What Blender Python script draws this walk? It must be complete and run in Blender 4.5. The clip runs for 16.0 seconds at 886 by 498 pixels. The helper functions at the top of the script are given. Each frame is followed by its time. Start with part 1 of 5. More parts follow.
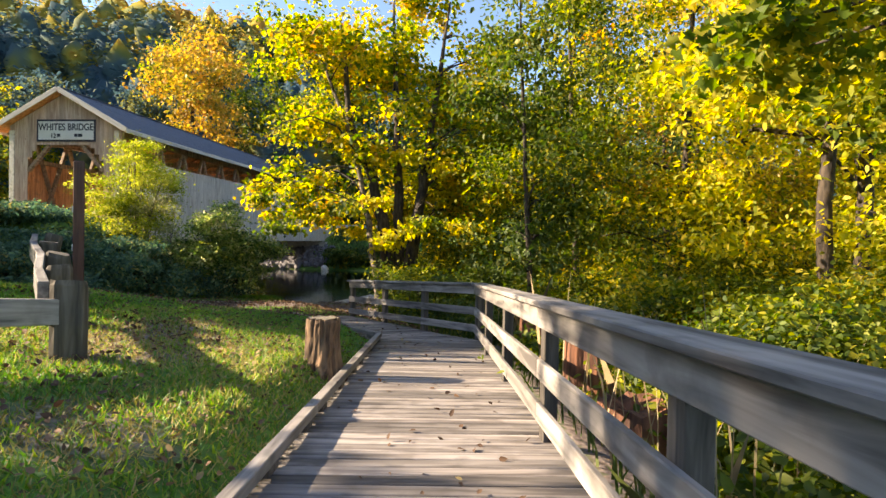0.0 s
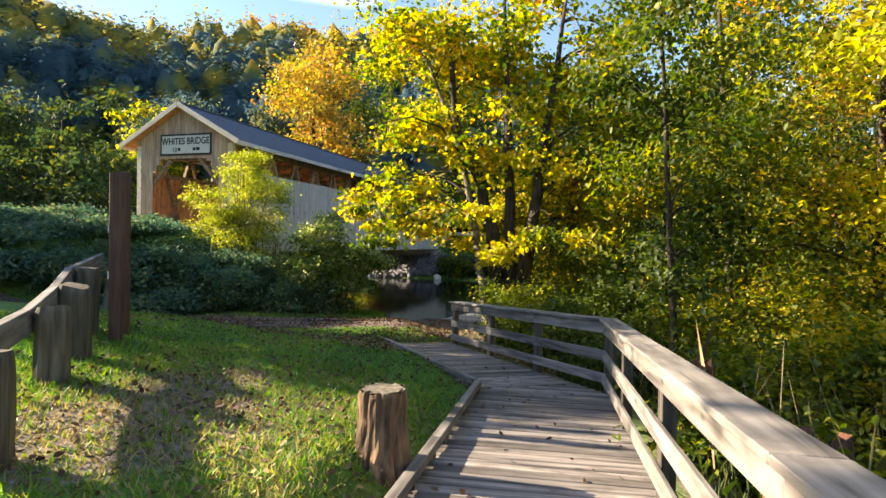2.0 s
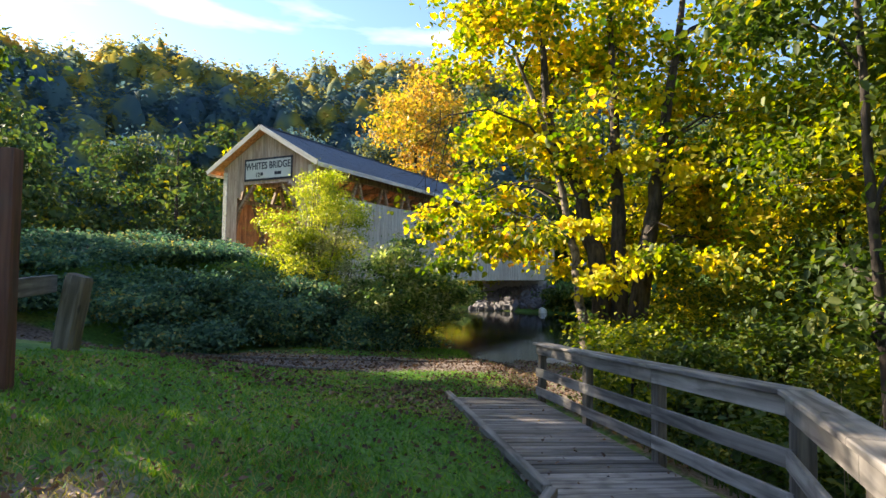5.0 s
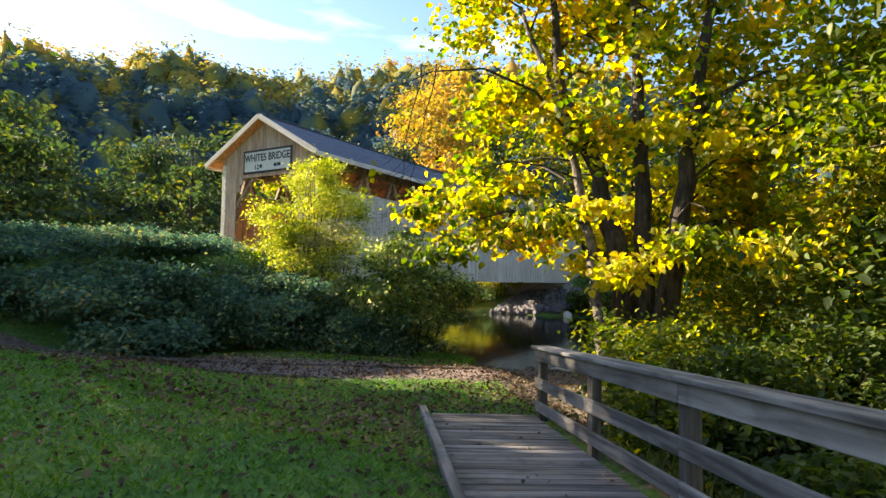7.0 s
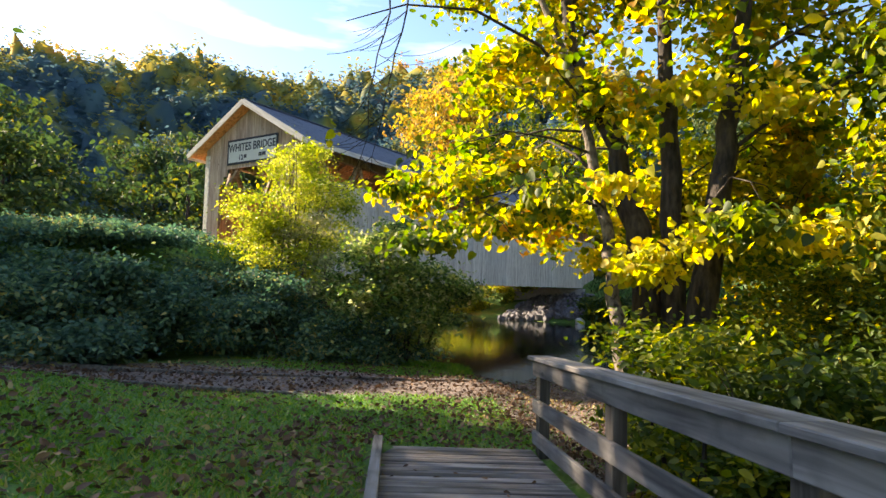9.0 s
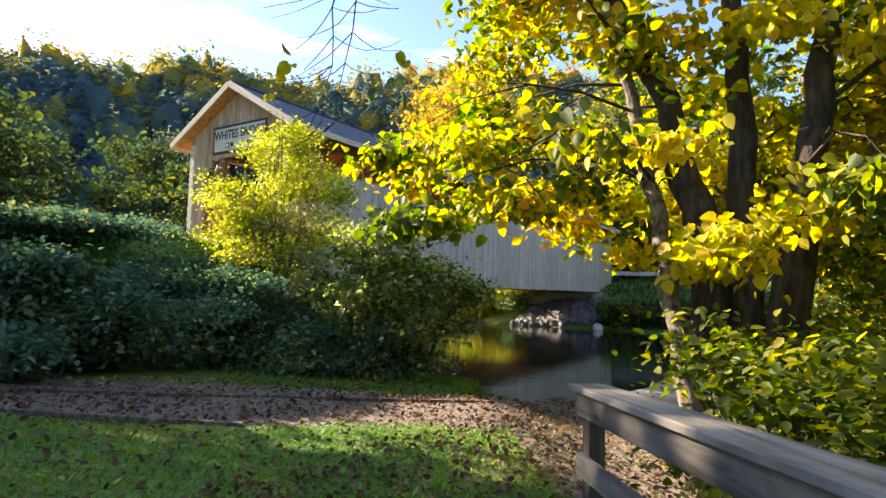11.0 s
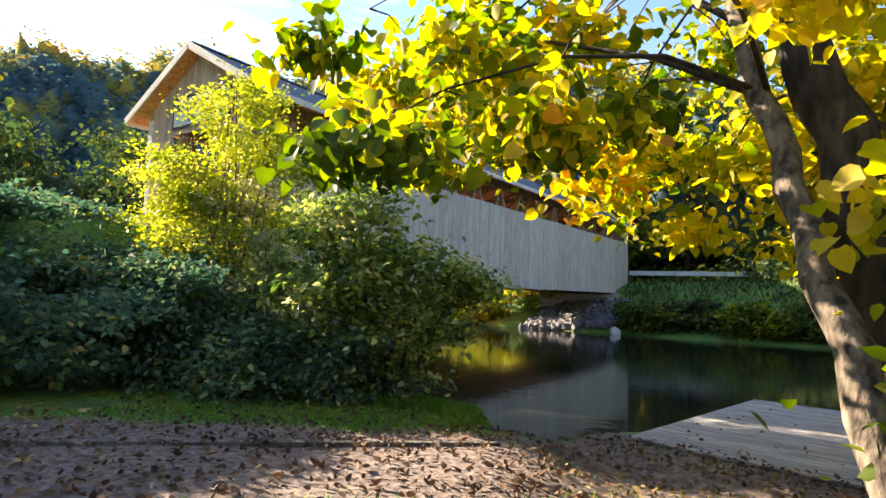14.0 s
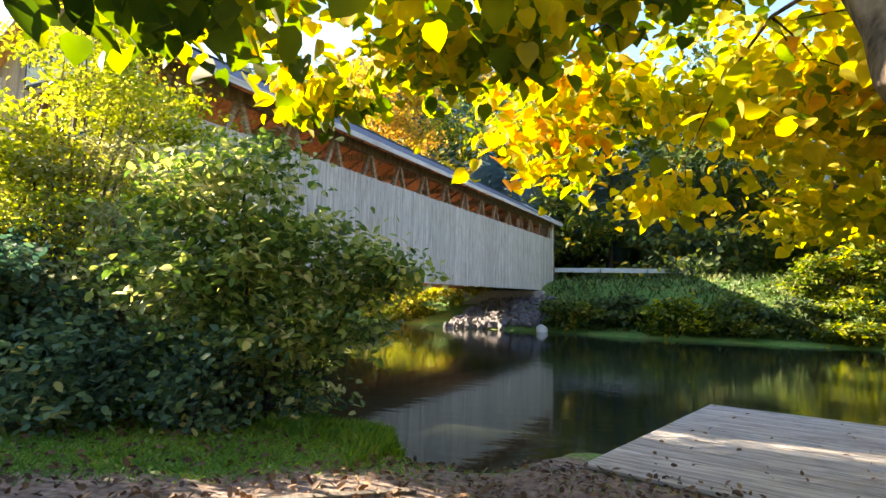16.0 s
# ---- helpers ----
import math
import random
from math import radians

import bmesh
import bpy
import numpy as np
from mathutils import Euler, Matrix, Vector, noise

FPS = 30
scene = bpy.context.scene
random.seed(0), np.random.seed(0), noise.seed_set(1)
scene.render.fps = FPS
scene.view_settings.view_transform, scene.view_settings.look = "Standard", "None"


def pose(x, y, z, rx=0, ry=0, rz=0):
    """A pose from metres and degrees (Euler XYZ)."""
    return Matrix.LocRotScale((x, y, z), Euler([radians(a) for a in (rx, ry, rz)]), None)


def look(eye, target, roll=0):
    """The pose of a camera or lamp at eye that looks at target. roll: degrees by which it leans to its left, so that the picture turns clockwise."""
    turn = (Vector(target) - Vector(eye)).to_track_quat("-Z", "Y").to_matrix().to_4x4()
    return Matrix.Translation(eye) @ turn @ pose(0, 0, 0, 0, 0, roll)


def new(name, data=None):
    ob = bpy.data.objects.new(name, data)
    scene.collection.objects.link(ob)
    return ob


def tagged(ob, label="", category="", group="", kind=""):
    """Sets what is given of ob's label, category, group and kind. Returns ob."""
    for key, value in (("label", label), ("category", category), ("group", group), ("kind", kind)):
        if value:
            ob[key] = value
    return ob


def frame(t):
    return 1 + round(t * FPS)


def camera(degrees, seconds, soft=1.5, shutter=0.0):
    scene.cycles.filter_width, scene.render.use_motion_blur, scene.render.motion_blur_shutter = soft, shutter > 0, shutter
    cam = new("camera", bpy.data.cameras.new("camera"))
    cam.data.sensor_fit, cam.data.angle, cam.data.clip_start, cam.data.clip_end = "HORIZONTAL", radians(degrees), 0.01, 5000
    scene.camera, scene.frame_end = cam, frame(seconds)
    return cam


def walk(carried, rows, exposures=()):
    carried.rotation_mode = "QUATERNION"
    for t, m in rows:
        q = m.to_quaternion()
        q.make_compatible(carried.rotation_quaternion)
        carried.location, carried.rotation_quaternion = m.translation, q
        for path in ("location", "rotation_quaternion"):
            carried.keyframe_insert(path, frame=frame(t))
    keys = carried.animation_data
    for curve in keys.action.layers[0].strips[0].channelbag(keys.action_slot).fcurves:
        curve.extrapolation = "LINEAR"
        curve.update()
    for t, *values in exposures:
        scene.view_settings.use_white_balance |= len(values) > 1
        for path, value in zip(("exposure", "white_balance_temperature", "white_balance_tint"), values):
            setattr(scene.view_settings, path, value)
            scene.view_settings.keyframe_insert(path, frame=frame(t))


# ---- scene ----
cam = camera(74.6, 16.0)
METRES, EYE, TILT, LEAN, TURN = 16.3, 2.6, -2.45, -1.4, -1.2
ROWS = [
    (0.0, 0.0, 0.0, 0.0, 0.01, 1.58, 0.32),
    (0.5, -0.0002, 0.0322, 0.0047, 2.48, 1.57, 0.25),
    (1.0, 0.0024, 0.0651, 0.0126, 5.03, 1.55, 0.18),
    (1.5, 0.0006, 0.0984, 0.0172, 8.17, 1.56, 0.08),
    (2.0, 0.0001, 0.1303, 0.0191, 11.48, 2.15, -0.06),
    (2.5, -0.0037, 0.1624, 0.0201, 14.55, 3.91, -0.08),
    (3.0, -0.0045, 0.1947, 0.0207, 16.91, 4.38, -0.23),
    (3.5, -0.0073, 0.2268, 0.0196, 19.05, 4.77, -0.45),
    (4.0, -0.007, 0.2572, 0.0196, 20.39, 4.99, -0.45),
    (6.5, -0.0073, 0.4164, 0.0082, 24.82, 5.77, -0.67),
    (7.0, -0.0097, 0.4452, 0.0065, 25.36, 5.87, -0.71),
    (7.5, -0.0129, 0.4767, 0.0056, 25.76, 5.97, -0.77),
    (8.0, -0.019, 0.5063, 0.0031, 26.04, 6.17, -0.89),
    (10.5, -0.0738, 0.6576, 0.0011, 27.32, 6.88, -1.32),
    (11.0, -0.0875, 0.6858, 0.0007, 27.61, 6.99, -1.25),
    (11.5, -0.0981, 0.7154, 0.0002, 27.81, 7.05, -1.23),
    (12.0, -0.1105, 0.743, 0.0004, 27.95, 7.2, -1.2),
    (12.5, -0.1208, 0.7707, 0.0007, 28.06, 7.18, -1.23),
    (13.0, -0.1329, 0.7984, 0.001, 28.11, 7.25, -1.3),
    (13.5, -0.1447, 0.8238, 0.0006, 28.21, 7.31, -1.28),
    (14.0, -0.1557, 0.8511, 0.0013, 28.32, 7.28, -1.3),
    (14.5, -0.1666, 0.8775, 0.0007, 28.31, 7.29, -1.22),
    (15.0, -0.1775, 0.9052, -0.001, 26.86, 7.33, -1.12),
    (15.5, -0.1886, 0.9321, -0.0017, 23.69, 7.4, -0.85),
    (16.0, -0.1977, 0.9616, -0.0006, 21.02, 7.38, -0.69),
]
walk(cam, [(t, pose(0, 0, EYE, TILT, LEAN, TURN) @ pose(METRES * x, METRES * y, METRES * z, 90 + pitch, roll, yaw)) for t, x, y, z, yaw, pitch, roll in ROWS],
     [(0.0, 2.12, 6950, 16), (2.0, 2.12, 6750, 14), (4.0, 2.14, 6300, 12), (8.0, 2.24, 6700, 14), (12.0, 2.28, 6700, 16), (14.3, 2.52, 6600, 16), (16.0, 2.96, 6900, 17)])

# ---- world, sun ----
SUN_AZ, SUN_EL = -86.0, 25.0
sun_way = Vector((math.sin(radians(SUN_AZ)) * math.cos(radians(SUN_EL)), math.cos(radians(SUN_AZ)) * math.cos(radians(SUN_EL)), math.sin(radians(SUN_EL))))
world = bpy.data.worlds.new("sky")
scene.world = world
world.use_nodes = True
wn, wl = world.node_tree.nodes, world.node_tree.links
sky = wn.new("ShaderNodeTexSky")
sky.sky_type = 'NISHITA'
sky.sun_disc = False
sky.sun_elevation, sky.sun_rotation = radians(SUN_EL), radians(SUN_AZ)
sky.air_density, sky.dust_density, sky.ozone_density = 1.0, 0.4, 2.5
# thin cloud streaks, by the direction looked at
geo_n = wn.new("ShaderNodeTexCoord")
mapn = wn.new("ShaderNodeMapping")
mapn.inputs["Scale"].default_value = (1.1, 1.1, 5.0)
wl.new(geo_n.outputs["Generated"], mapn.inputs["Vector"])
cn = wn.new("ShaderNodeTexNoise")
cn.inputs["Scale"].default_value, cn.inputs["Detail"].default_value = 2.2, 6.0
wl.new(mapn.outputs["Vector"], cn.inputs["Vector"])
cr = wn.new("ShaderNodeValToRGB")
cr.color_ramp.elements[0].position, cr.color_ramp.elements[1].position = 0.55, 0.8
wl.new(cn.outputs["Fac"], cr.inputs["Fac"])
cm = wn.new("ShaderNodeMix")
cm.data_type = 'RGBA'
cm.inputs["B"].default_value = (7.2, 7.3, 7.5, 1)
wl.new(cr.outputs["Color"], cm.inputs["Factor"])
wl.new(sky.outputs["Color"], cm.inputs["A"])
wl.new(cm.outputs["Result"], wn["Background"].inputs["Color"])
wn["Background"].inputs["Strength"].default_value = 0.075
sun = new("sun", bpy.data.lights.new("sun", 'SUN'))
sun.data.energy, sun.data.angle, sun.data.color = 5.0, radians(0.6), (1.0, 0.84, 0.6)
sun.matrix_world = look(sun_way * 200, (0, 0, 0))


# ---- materials ----
def material(name, rough=0.7, metal=0.0):
    m = bpy.data.materials.new(name)
    m.use_nodes = True
    b = m.node_tree.nodes["Principled BSDF"]
    b.inputs["Roughness"].default_value, b.inputs["Metallic"].default_value = rough, metal
    return m, m.node_tree.nodes, m.node_tree.links, b


def ramp(n, stops):
    r = n.new("ShaderNodeValToRGB")
    e = r.color_ramp.elements
    while len(e) < len(stops):
        e.new(0.5)
    for s, (p, c) in zip(e, stops):
        s.position, s.color = p, (*c, 1)
    return r


def noise_tex(n, l, scale, detail=4, stretch=None, coord="Object"):
    tc = n.new("ShaderNodeTexCoord")
    t = n.new("ShaderNodeTexNoise")
    t.inputs["Scale"].default_value, t.inputs["Detail"].default_value = scale, detail
    if stretch:
        mp = n.new("ShaderNodeMapping")
        mp.inputs["Scale"].default_value = stretch
        l.new(tc.outputs[coord], mp.inputs["Vector"])
        l.new(mp.outputs["Vector"], t.inputs["Vector"])
    else:
        l.new(tc.outputs[coord], t.inputs["Vector"])
    return t


def bump(n, l, b, height, strength, dist=0.01):
    u = n.new("ShaderNodeBump")
    u.inputs["Strength"].default_value, u.inputs["Distance"].default_value = strength, dist
    l.new(height, u.inputs["Height"])
    l.new(u.outputs["Normal"], b.inputs["Normal"])


def mix(n, l, kind, a, bb, fac=None, value=0.5):
    m = n.new("ShaderNodeMix")
    m.data_type, m.blend_type = 'RGBA', kind
    m.inputs["Factor"].default_value = value
    if fac is not None:
        l.new(fac, m.inputs["Factor"])
    for s, k in ((a, "A"), (bb, "B")):
        if isinstance(s, tuple):
            m.inputs[k].default_value = (*s, 1)
        else:
            l.new(s, m.inputs[k])
    return m.outputs["Result"]


def wood(name, dark, mid, light, along=0, rough=0.75, vary=0.35, grain=18.0, stain=(0.08, 0.075, 0.07), stain_amount=0.5):
    """Sawn wood with its grain along the object's axis 0, 1 or 2; each piece a little different."""
    m, n, l, b = material(name, rough)
    st = [1.0, 1.0, 1.0]
    st[along] = 0.085
    oi = n.new("ShaderNodeObjectInfo")
    tc = n.new("ShaderNodeTexCoord")
    add = n.new("ShaderNodeVectorMath")
    add.operation = 'MULTIPLY_ADD'
    l.new(oi.outputs["Random"], add.inputs[0])
    add.inputs[1].default_value = (37, 53, 71)
    l.new(tc.outputs["Object"], add.inputs[2])
    mp = n.new("ShaderNodeMapping")
    mp.inputs["Scale"].default_value = st
    l.new(add.outputs[0], mp.inputs["Vector"])
    t = n.new("ShaderNodeTexNoise")
    t.inputs["Scale"].default_value, t.inputs["Detail"].default_value, t.inputs["Distortion"].default_value = grain, 8, 0.6
    l.new(mp.outputs["Vector"], t.inputs["Vector"])
    r = ramp(n, ((0.34, dark), (0.5, mid), (0.68, light)))
    l.new(t.outputs["Fac"], r.inputs["Fac"])
    s = n.new("ShaderNodeTexNoise")
    s.inputs["Scale"].default_value, s.inputs["Detail"].default_value = 4.5, 7
    l.new(add.outputs[0], s.inputs["Vector"])
    sr = ramp(n, ((0.5, (0, 0, 0)), (0.75, (stain_amount,) * 3)))
    l.new(s.outputs["Fac"], sr.inputs["Fac"])
    c = mix(n, l, 'MIX', r.outputs["Color"], stain, sr.outputs["Color"])
    # knots
    km = n.new("ShaderNodeMapping")
    ks = [3.2, 3.2, 3.2]
    ks[along] = 1.3
    km.inputs["Scale"].default_value = ks
    l.new(add.outputs[0], km.inputs["Vector"])
    vo = n.new("ShaderNodeTexVoronoi")
    vo.inputs["Scale"].default_value = 1.0
    l.new(km.outputs["Vector"], vo.inputs["Vector"])
    kr = ramp(n, ((0.045, (0.75, 0.75, 0.75)), (0.085, (0, 0, 0))))
    l.new(vo.outputs["Distance"], kr.inputs["Fac"])
    c = mix(n, l, 'MIX', c, tuple(q * 0.6 for q in dark), kr.outputs["Color"])
    vr = ramp(n, ((0.0, (1 - vary,) * 3), (1.0, (1 + vary * 0.4,) * 3)))
    l.new(oi.outputs["Random"], vr.inputs["Fac"])
    c = mix(n, l, 'MULTIPLY', c, vr.outputs["Color"], value=1.0)
    l.new(c, b.inputs["Base Color"])
    bump(n, l, b, t.outputs["Fac"], 0.5, 0.004)
    return m


def leaf(name, stops, glow=0.45, rough=0.6, drift=0.5):
    """Leaves: colour by leaf, light let through."""
    m, n, l, b = material(name, rough)
    g = n.new("ShaderNodeNewGeometry")
    r = ramp(n, stops)
    t = noise_tex(n, l, drift, 3)
    f = n.new("ShaderNodeMath")
    f.operation = 'MULTIPLY_ADD'
    l.new(t.outputs["Fac"], f.inputs[0])
    f.inputs[1].default_value, f.inputs[2].default_value = 1.5, -0.62
    f2 = n.new("ShaderNodeMath")
    f2.operation = 'MULTIPLY_ADD'
    l.new(g.outputs["Random Per Island"], f2.inputs[0])
    f2.inputs[1].default_value = 0.75
    l.new(f.outputs[0], f2.inputs[2])
    l.new(f2.outputs[0], r.inputs["Fac"])
    t2 = noise_tex(n, l, 9.0, 3)
    v = ramp(n, ((0.3, (0.78, 0.8, 0.8)), (0.7, (1.12, 1.1, 1.05))))
    l.new(t2.outputs["Fac"], v.inputs["Fac"])
    c = mix(n, l, 'MULTIPLY', r.outputs["Color"], v.outputs["Color"], value=1.0)
    l.new(c, b.inputs["Base Color"])
    tr = n.new("ShaderNodeBsdfTranslucent")
    sat = n.new("ShaderNodeHueSaturation")
    sat.inputs["Saturation"].default_value, sat.inputs["Value"].default_value = 1.15, 1.35
    l.new(c, sat.inputs["Color"])
    l.new(sat.outputs["Color"], tr.inputs["Color"])
    mx = n.new("ShaderNodeMixShader")
    mx.inputs["Fac"].default_value = glow
    l.new(b.outputs["BSDF"], mx.inputs[1])
    l.new(tr.outputs["BSDF"], mx.inputs[2])
    l.new(mx.outputs["Shader"], n["Material Output"].inputs["Surface"])
    return m


def bark(name, dark, light, scale=9.0, run=0.18):
    m, n, l, b = material(name, 0.9)
    t = noise_tex(n, l, scale, 8, (1, 1, run))
    r = ramp(n, ((0.35, dark), (0.65, light)))
    l.new(t.outputs["Fac"], r.inputs["Fac"])
    t2 = noise_tex(n, l, 1.7, 4)
    v = ramp(n, ((0.3, (0.6, 0.6, 0.6)), (0.7, (1.15, 1.15, 1.1))))
    l.new(t2.outputs["Fac"], v.inputs["Fac"])
    l.new(mix(n, l, 'MULTIPLY', r.outputs["Color"], v.outputs["Color"], value=1.0), b.inputs["Base Color"])
    bump(n, l, b, t.outputs["Fac"], 1.0, 0.03)
    return m


def plain(name, stops, scale=6.0, rough=0.8, strength=0.4, dist=0.01, metal=0.0):
    m, n, l, b = material(name, rough, metal)
    t = noise_tex(n, l, scale, 7)
    r = ramp(n, stops)
    l.new(t.outputs["Fac"], r.inputs["Fac"])
    oi = n.new("ShaderNodeObjectInfo")
    v = ramp(n, ((0.0, (0.72,) * 3), (1.0, (1.15,) * 3)))
    l.new(oi.outputs["Random"], v.inputs["Fac"])
    l.new(mix(n, l, 'MULTIPLY', r.outputs["Color"], v.outputs["Color"], value=1.0), b.inputs["Base Color"])
    bump(n, l, b, t.outputs["Fac"], strength, dist)
    return m


M_DECK = wood("deck_boards", (0.075, 0.064, 0.06), (0.22, 0.196, 0.182), (0.37, 0.335, 0.315), 0, 0.75, 0.5, 11.0, (0.085, 0.072, 0.064), 0.8)
M_RAIL = wood("rail_boards", (0.075, 0.067, 0.063), (0.22, 0.202, 0.188), (0.335, 0.31, 0.288), 1, 0.78, 0.3, 12.0, (0.1, 0.092, 0.085), 0.7)
M_POST = wood("post_wood", (0.04, 0.033, 0.028), (0.085, 0.072, 0.06), (0.15, 0.13, 0.11), 2, 0.8)
M_FENCE = wood("fence_wood", (0.06, 0.05, 0.034), (0.115, 0.098, 0.07), (0.19, 0.165, 0.125), 2, 0.85)
M_FRAIL = wood("fence_rail", (0.1, 0.095, 0.09), (0.2, 0.19, 0.18), (0.32, 0.31, 0.29), 1, 0.85)
M_POLE = wood("brown_post", (0.06, 0.025, 0.018), (0.11, 0.045, 0.03), (0.16, 0.075, 0.05), 2, 0.7)
M_SIDING = wood("pale_siding", (0.42, 0.36, 0.3), (0.62, 0.56, 0.49), (0.72, 0.67, 0.6), 2, 0.75, 0.18, 14.0, (0.35, 0.3, 0.25), 0.35)
M_GABLE = wood("gable_boards", (0.36, 0.23, 0.18), (0.52, 0.37, 0.29), (0.62, 0.48, 0.38), 2, 0.75, 0.22, 14.0, (0.3, 0.2, 0.13), 0.3)
M_TIMBER = wood("truss_timber", (0.2, 0.12, 0.07), (0.36, 0.24, 0.15), (0.48, 0.34, 0.22), 2, 0.75, 0.25, 12.0)
# new orange wood, made lighter to stand for light bounced from the floor
M_INNER = wood("inner_boards", (0.45, 0.18, 0.07), (0.68, 0.3, 0.12), (0.78, 0.4, 0.18), 2, 0.75, 0.3, 10.0)
M_TRIM = wood("pale_trim", (0.5, 0.44, 0.38), (0.68, 0.62, 0.55), (0.78, 0.72, 0.65), 1, 0.7, 0.15, 10.0, (0.4, 0.36, 0.3), 0.2)
M_DOCK = wood("dock_boards", (0.2, 0.195, 0.19), (0.35, 0.34, 0.33), (0.46, 0.45, 0.44), 0, 0.75, 0.18)
M_EDGE = wood("edging_timber", (0.05, 0.045, 0.04), (0.12, 0.11, 0.095), (0.22, 0.2, 0.175), 0, 0.9)
M_BARK = bark("tree_bark", (0.014, 0.01, 0.008), (0.08, 0.06, 0.046), 12.0, 0.35)
M_PALEBARK = bark("pale_bark", (0.055, 0.042, 0.032), (0.25, 0.205, 0.16), 14.0)
# paler, furrowed copy of the tree bark; sunlight is put into its colour
M_FURROW_LIT = bark("sunlit_furrowed_bark", (0.03, 0.022, 0.016), (0.25, 0.2, 0.155), 15.0, 0.45)
M_STUMP = bark("stump_wood", (0.035, 0.02, 0.012), (0.27, 0.17, 0.1), 16.0)
M_ROT = bark("rotten_wood", (0.05, 0.02, 0.012), (0.26, 0.11, 0.06), 11.0)
M_STONE = plain("riprap_stone", ((0.3, (0.09, 0.085, 0.095)), (0.7, (0.22, 0.21, 0.225))), 5.0)
M_CONCRETE = plain("concrete", ((0.3, (0.3, 0.27, 0.24)), (0.7, (0.42, 0.39, 0.35))), 3.0)
M_ROOF = plain("roof_shingles", ((0.3, (0.045, 0.055, 0.08)), (0.7, (0.1, 0.115, 0.15))), 12.0, 0.7)
M_WHITE = plain("white_paint", ((0.3, (0.72, 0.72, 0.7)), (0.7, (0.8, 0.8, 0.78))), 3.0, 0.5, 0.1)
M_BLACK = plain("dark_paint", ((0.3, (0.012, 0.014, 0.03)), (0.7, (0.02, 0.022, 0.045))), 3.0, 0.5, 0.1)
M_STEEL = plain("galvanised_steel", ((0.3, (0.45, 0.47, 0.5)), (0.7, (0.6, 0.62, 0.65))), 4.0, 0.45, 0.1, 0.01, 0.6)

L_GOLD = leaf("gold_leaves", ((0.0, (0.04, 0.085, 0.01)), (0.34, (0.15, 0.22, 0.018)), (0.6, (0.46, 0.42, 0.03)), (0.85, (0.72, 0.54, 0.05)), (1.0, (0.6, 0.32, 0.07))), 0.68)
# brighter copy of the gold leaves, with sunlight put into the colour
L_GOLD_LIT = leaf("sunlit_gold_leaves", ((0.0, (0.14, 0.2, 0.015)), (0.35, (0.4, 0.42, 0.025)), (0.7, (0.68, 0.58, 0.04)), (1.0, (0.78, 0.6, 0.1))), 0.62)
L_YELLOW = leaf("yellow_green_leaves", ((0.0, (0.04, 0.08, 0.01)), (0.4, (0.13, 0.19, 0.015)), (0.7, (0.42, 0.38, 0.03)), (1.0, (0.68, 0.5, 0.05))), 0.55)
# darker copy of the yellow-green leaves; shade is put into the colour
L_OLIVE = leaf("olive_leaves", ((0.0, (0.035, 0.07, 0.012)), (0.45, (0.1, 0.15, 0.015)), (0.75, (0.28, 0.3, 0.02)), (1.0, (0.58, 0.48, 0.03))), 0.55)
L_GREEN = leaf("green_leaves", ((0.0, (0.03, 0.06, 0.012)), (0.5, (0.08, 0.13, 0.02)), (0.85, (0.18, 0.2, 0.03)), (1.0, (0.4, 0.32, 0.04))))
L_BRIGHT = leaf("bright_green_leaves", ((0.0, (0.12, 0.17, 0.025)), (0.5, (0.33, 0.39, 0.045)), (1.0, (0.57, 0.52, 0.12))), 0.5, 0.5, 0.9)
L_ORANGE = leaf("orange_leaves", ((0.0, (0.1, 0.13, 0.03)), (0.35, (0.34, 0.28, 0.05)), (0.7, (0.6, 0.4, 0.09)), (1.0, (0.58, 0.32, 0.1))), 0.45, 0.5, 0.3)
L_DARK = leaf("bramble_leaves", ((0.0, (0.032, 0.08, 0.06)), (0.5, (0.08, 0.165, 0.105)), (0.9, (0.17, 0.26, 0.11)), (1.0, (0.36, 0.31, 0.1))), 0.35, 0.78)
# pale end of the ramp stands for sun glints on the leaves
L_SHRUB = leaf("shrub_leaves", ((0.0, (0.035, 0.075, 0.022)), (0.4, (0.14, 0.23, 0.05)), (0.7, (0.4, 0.45, 0.13)), (1.0, (0.7, 0.65, 0.36))), 0.4, 0.5, 1.2)
L_WOODS = leaf("woods_leaves", ((0.0, (0.03, 0.06, 0.025)), (0.5, (0.055, 0.095, 0.03)), (0.85, (0.12, 0.15, 0.03)), (1.0, (0.3, 0.26, 0.03))), 0.35, 0.85)
# blue of the darker stops puts distance haze and shade into the leaf colour
L_HILL_HAZE, n, l, b = material("hazed_hillside_leaves", 0.9)
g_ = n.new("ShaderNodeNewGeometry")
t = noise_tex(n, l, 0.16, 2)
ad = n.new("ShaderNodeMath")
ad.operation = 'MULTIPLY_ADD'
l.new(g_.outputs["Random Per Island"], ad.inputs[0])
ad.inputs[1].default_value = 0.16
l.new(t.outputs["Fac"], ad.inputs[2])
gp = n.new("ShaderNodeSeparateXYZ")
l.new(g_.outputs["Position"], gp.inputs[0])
# sunlit crest painted in: leaves turn yellower with height
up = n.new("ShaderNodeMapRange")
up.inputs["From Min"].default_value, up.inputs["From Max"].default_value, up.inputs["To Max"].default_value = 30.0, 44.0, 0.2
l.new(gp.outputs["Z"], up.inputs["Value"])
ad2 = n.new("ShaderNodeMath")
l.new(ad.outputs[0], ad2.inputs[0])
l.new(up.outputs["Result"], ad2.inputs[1])
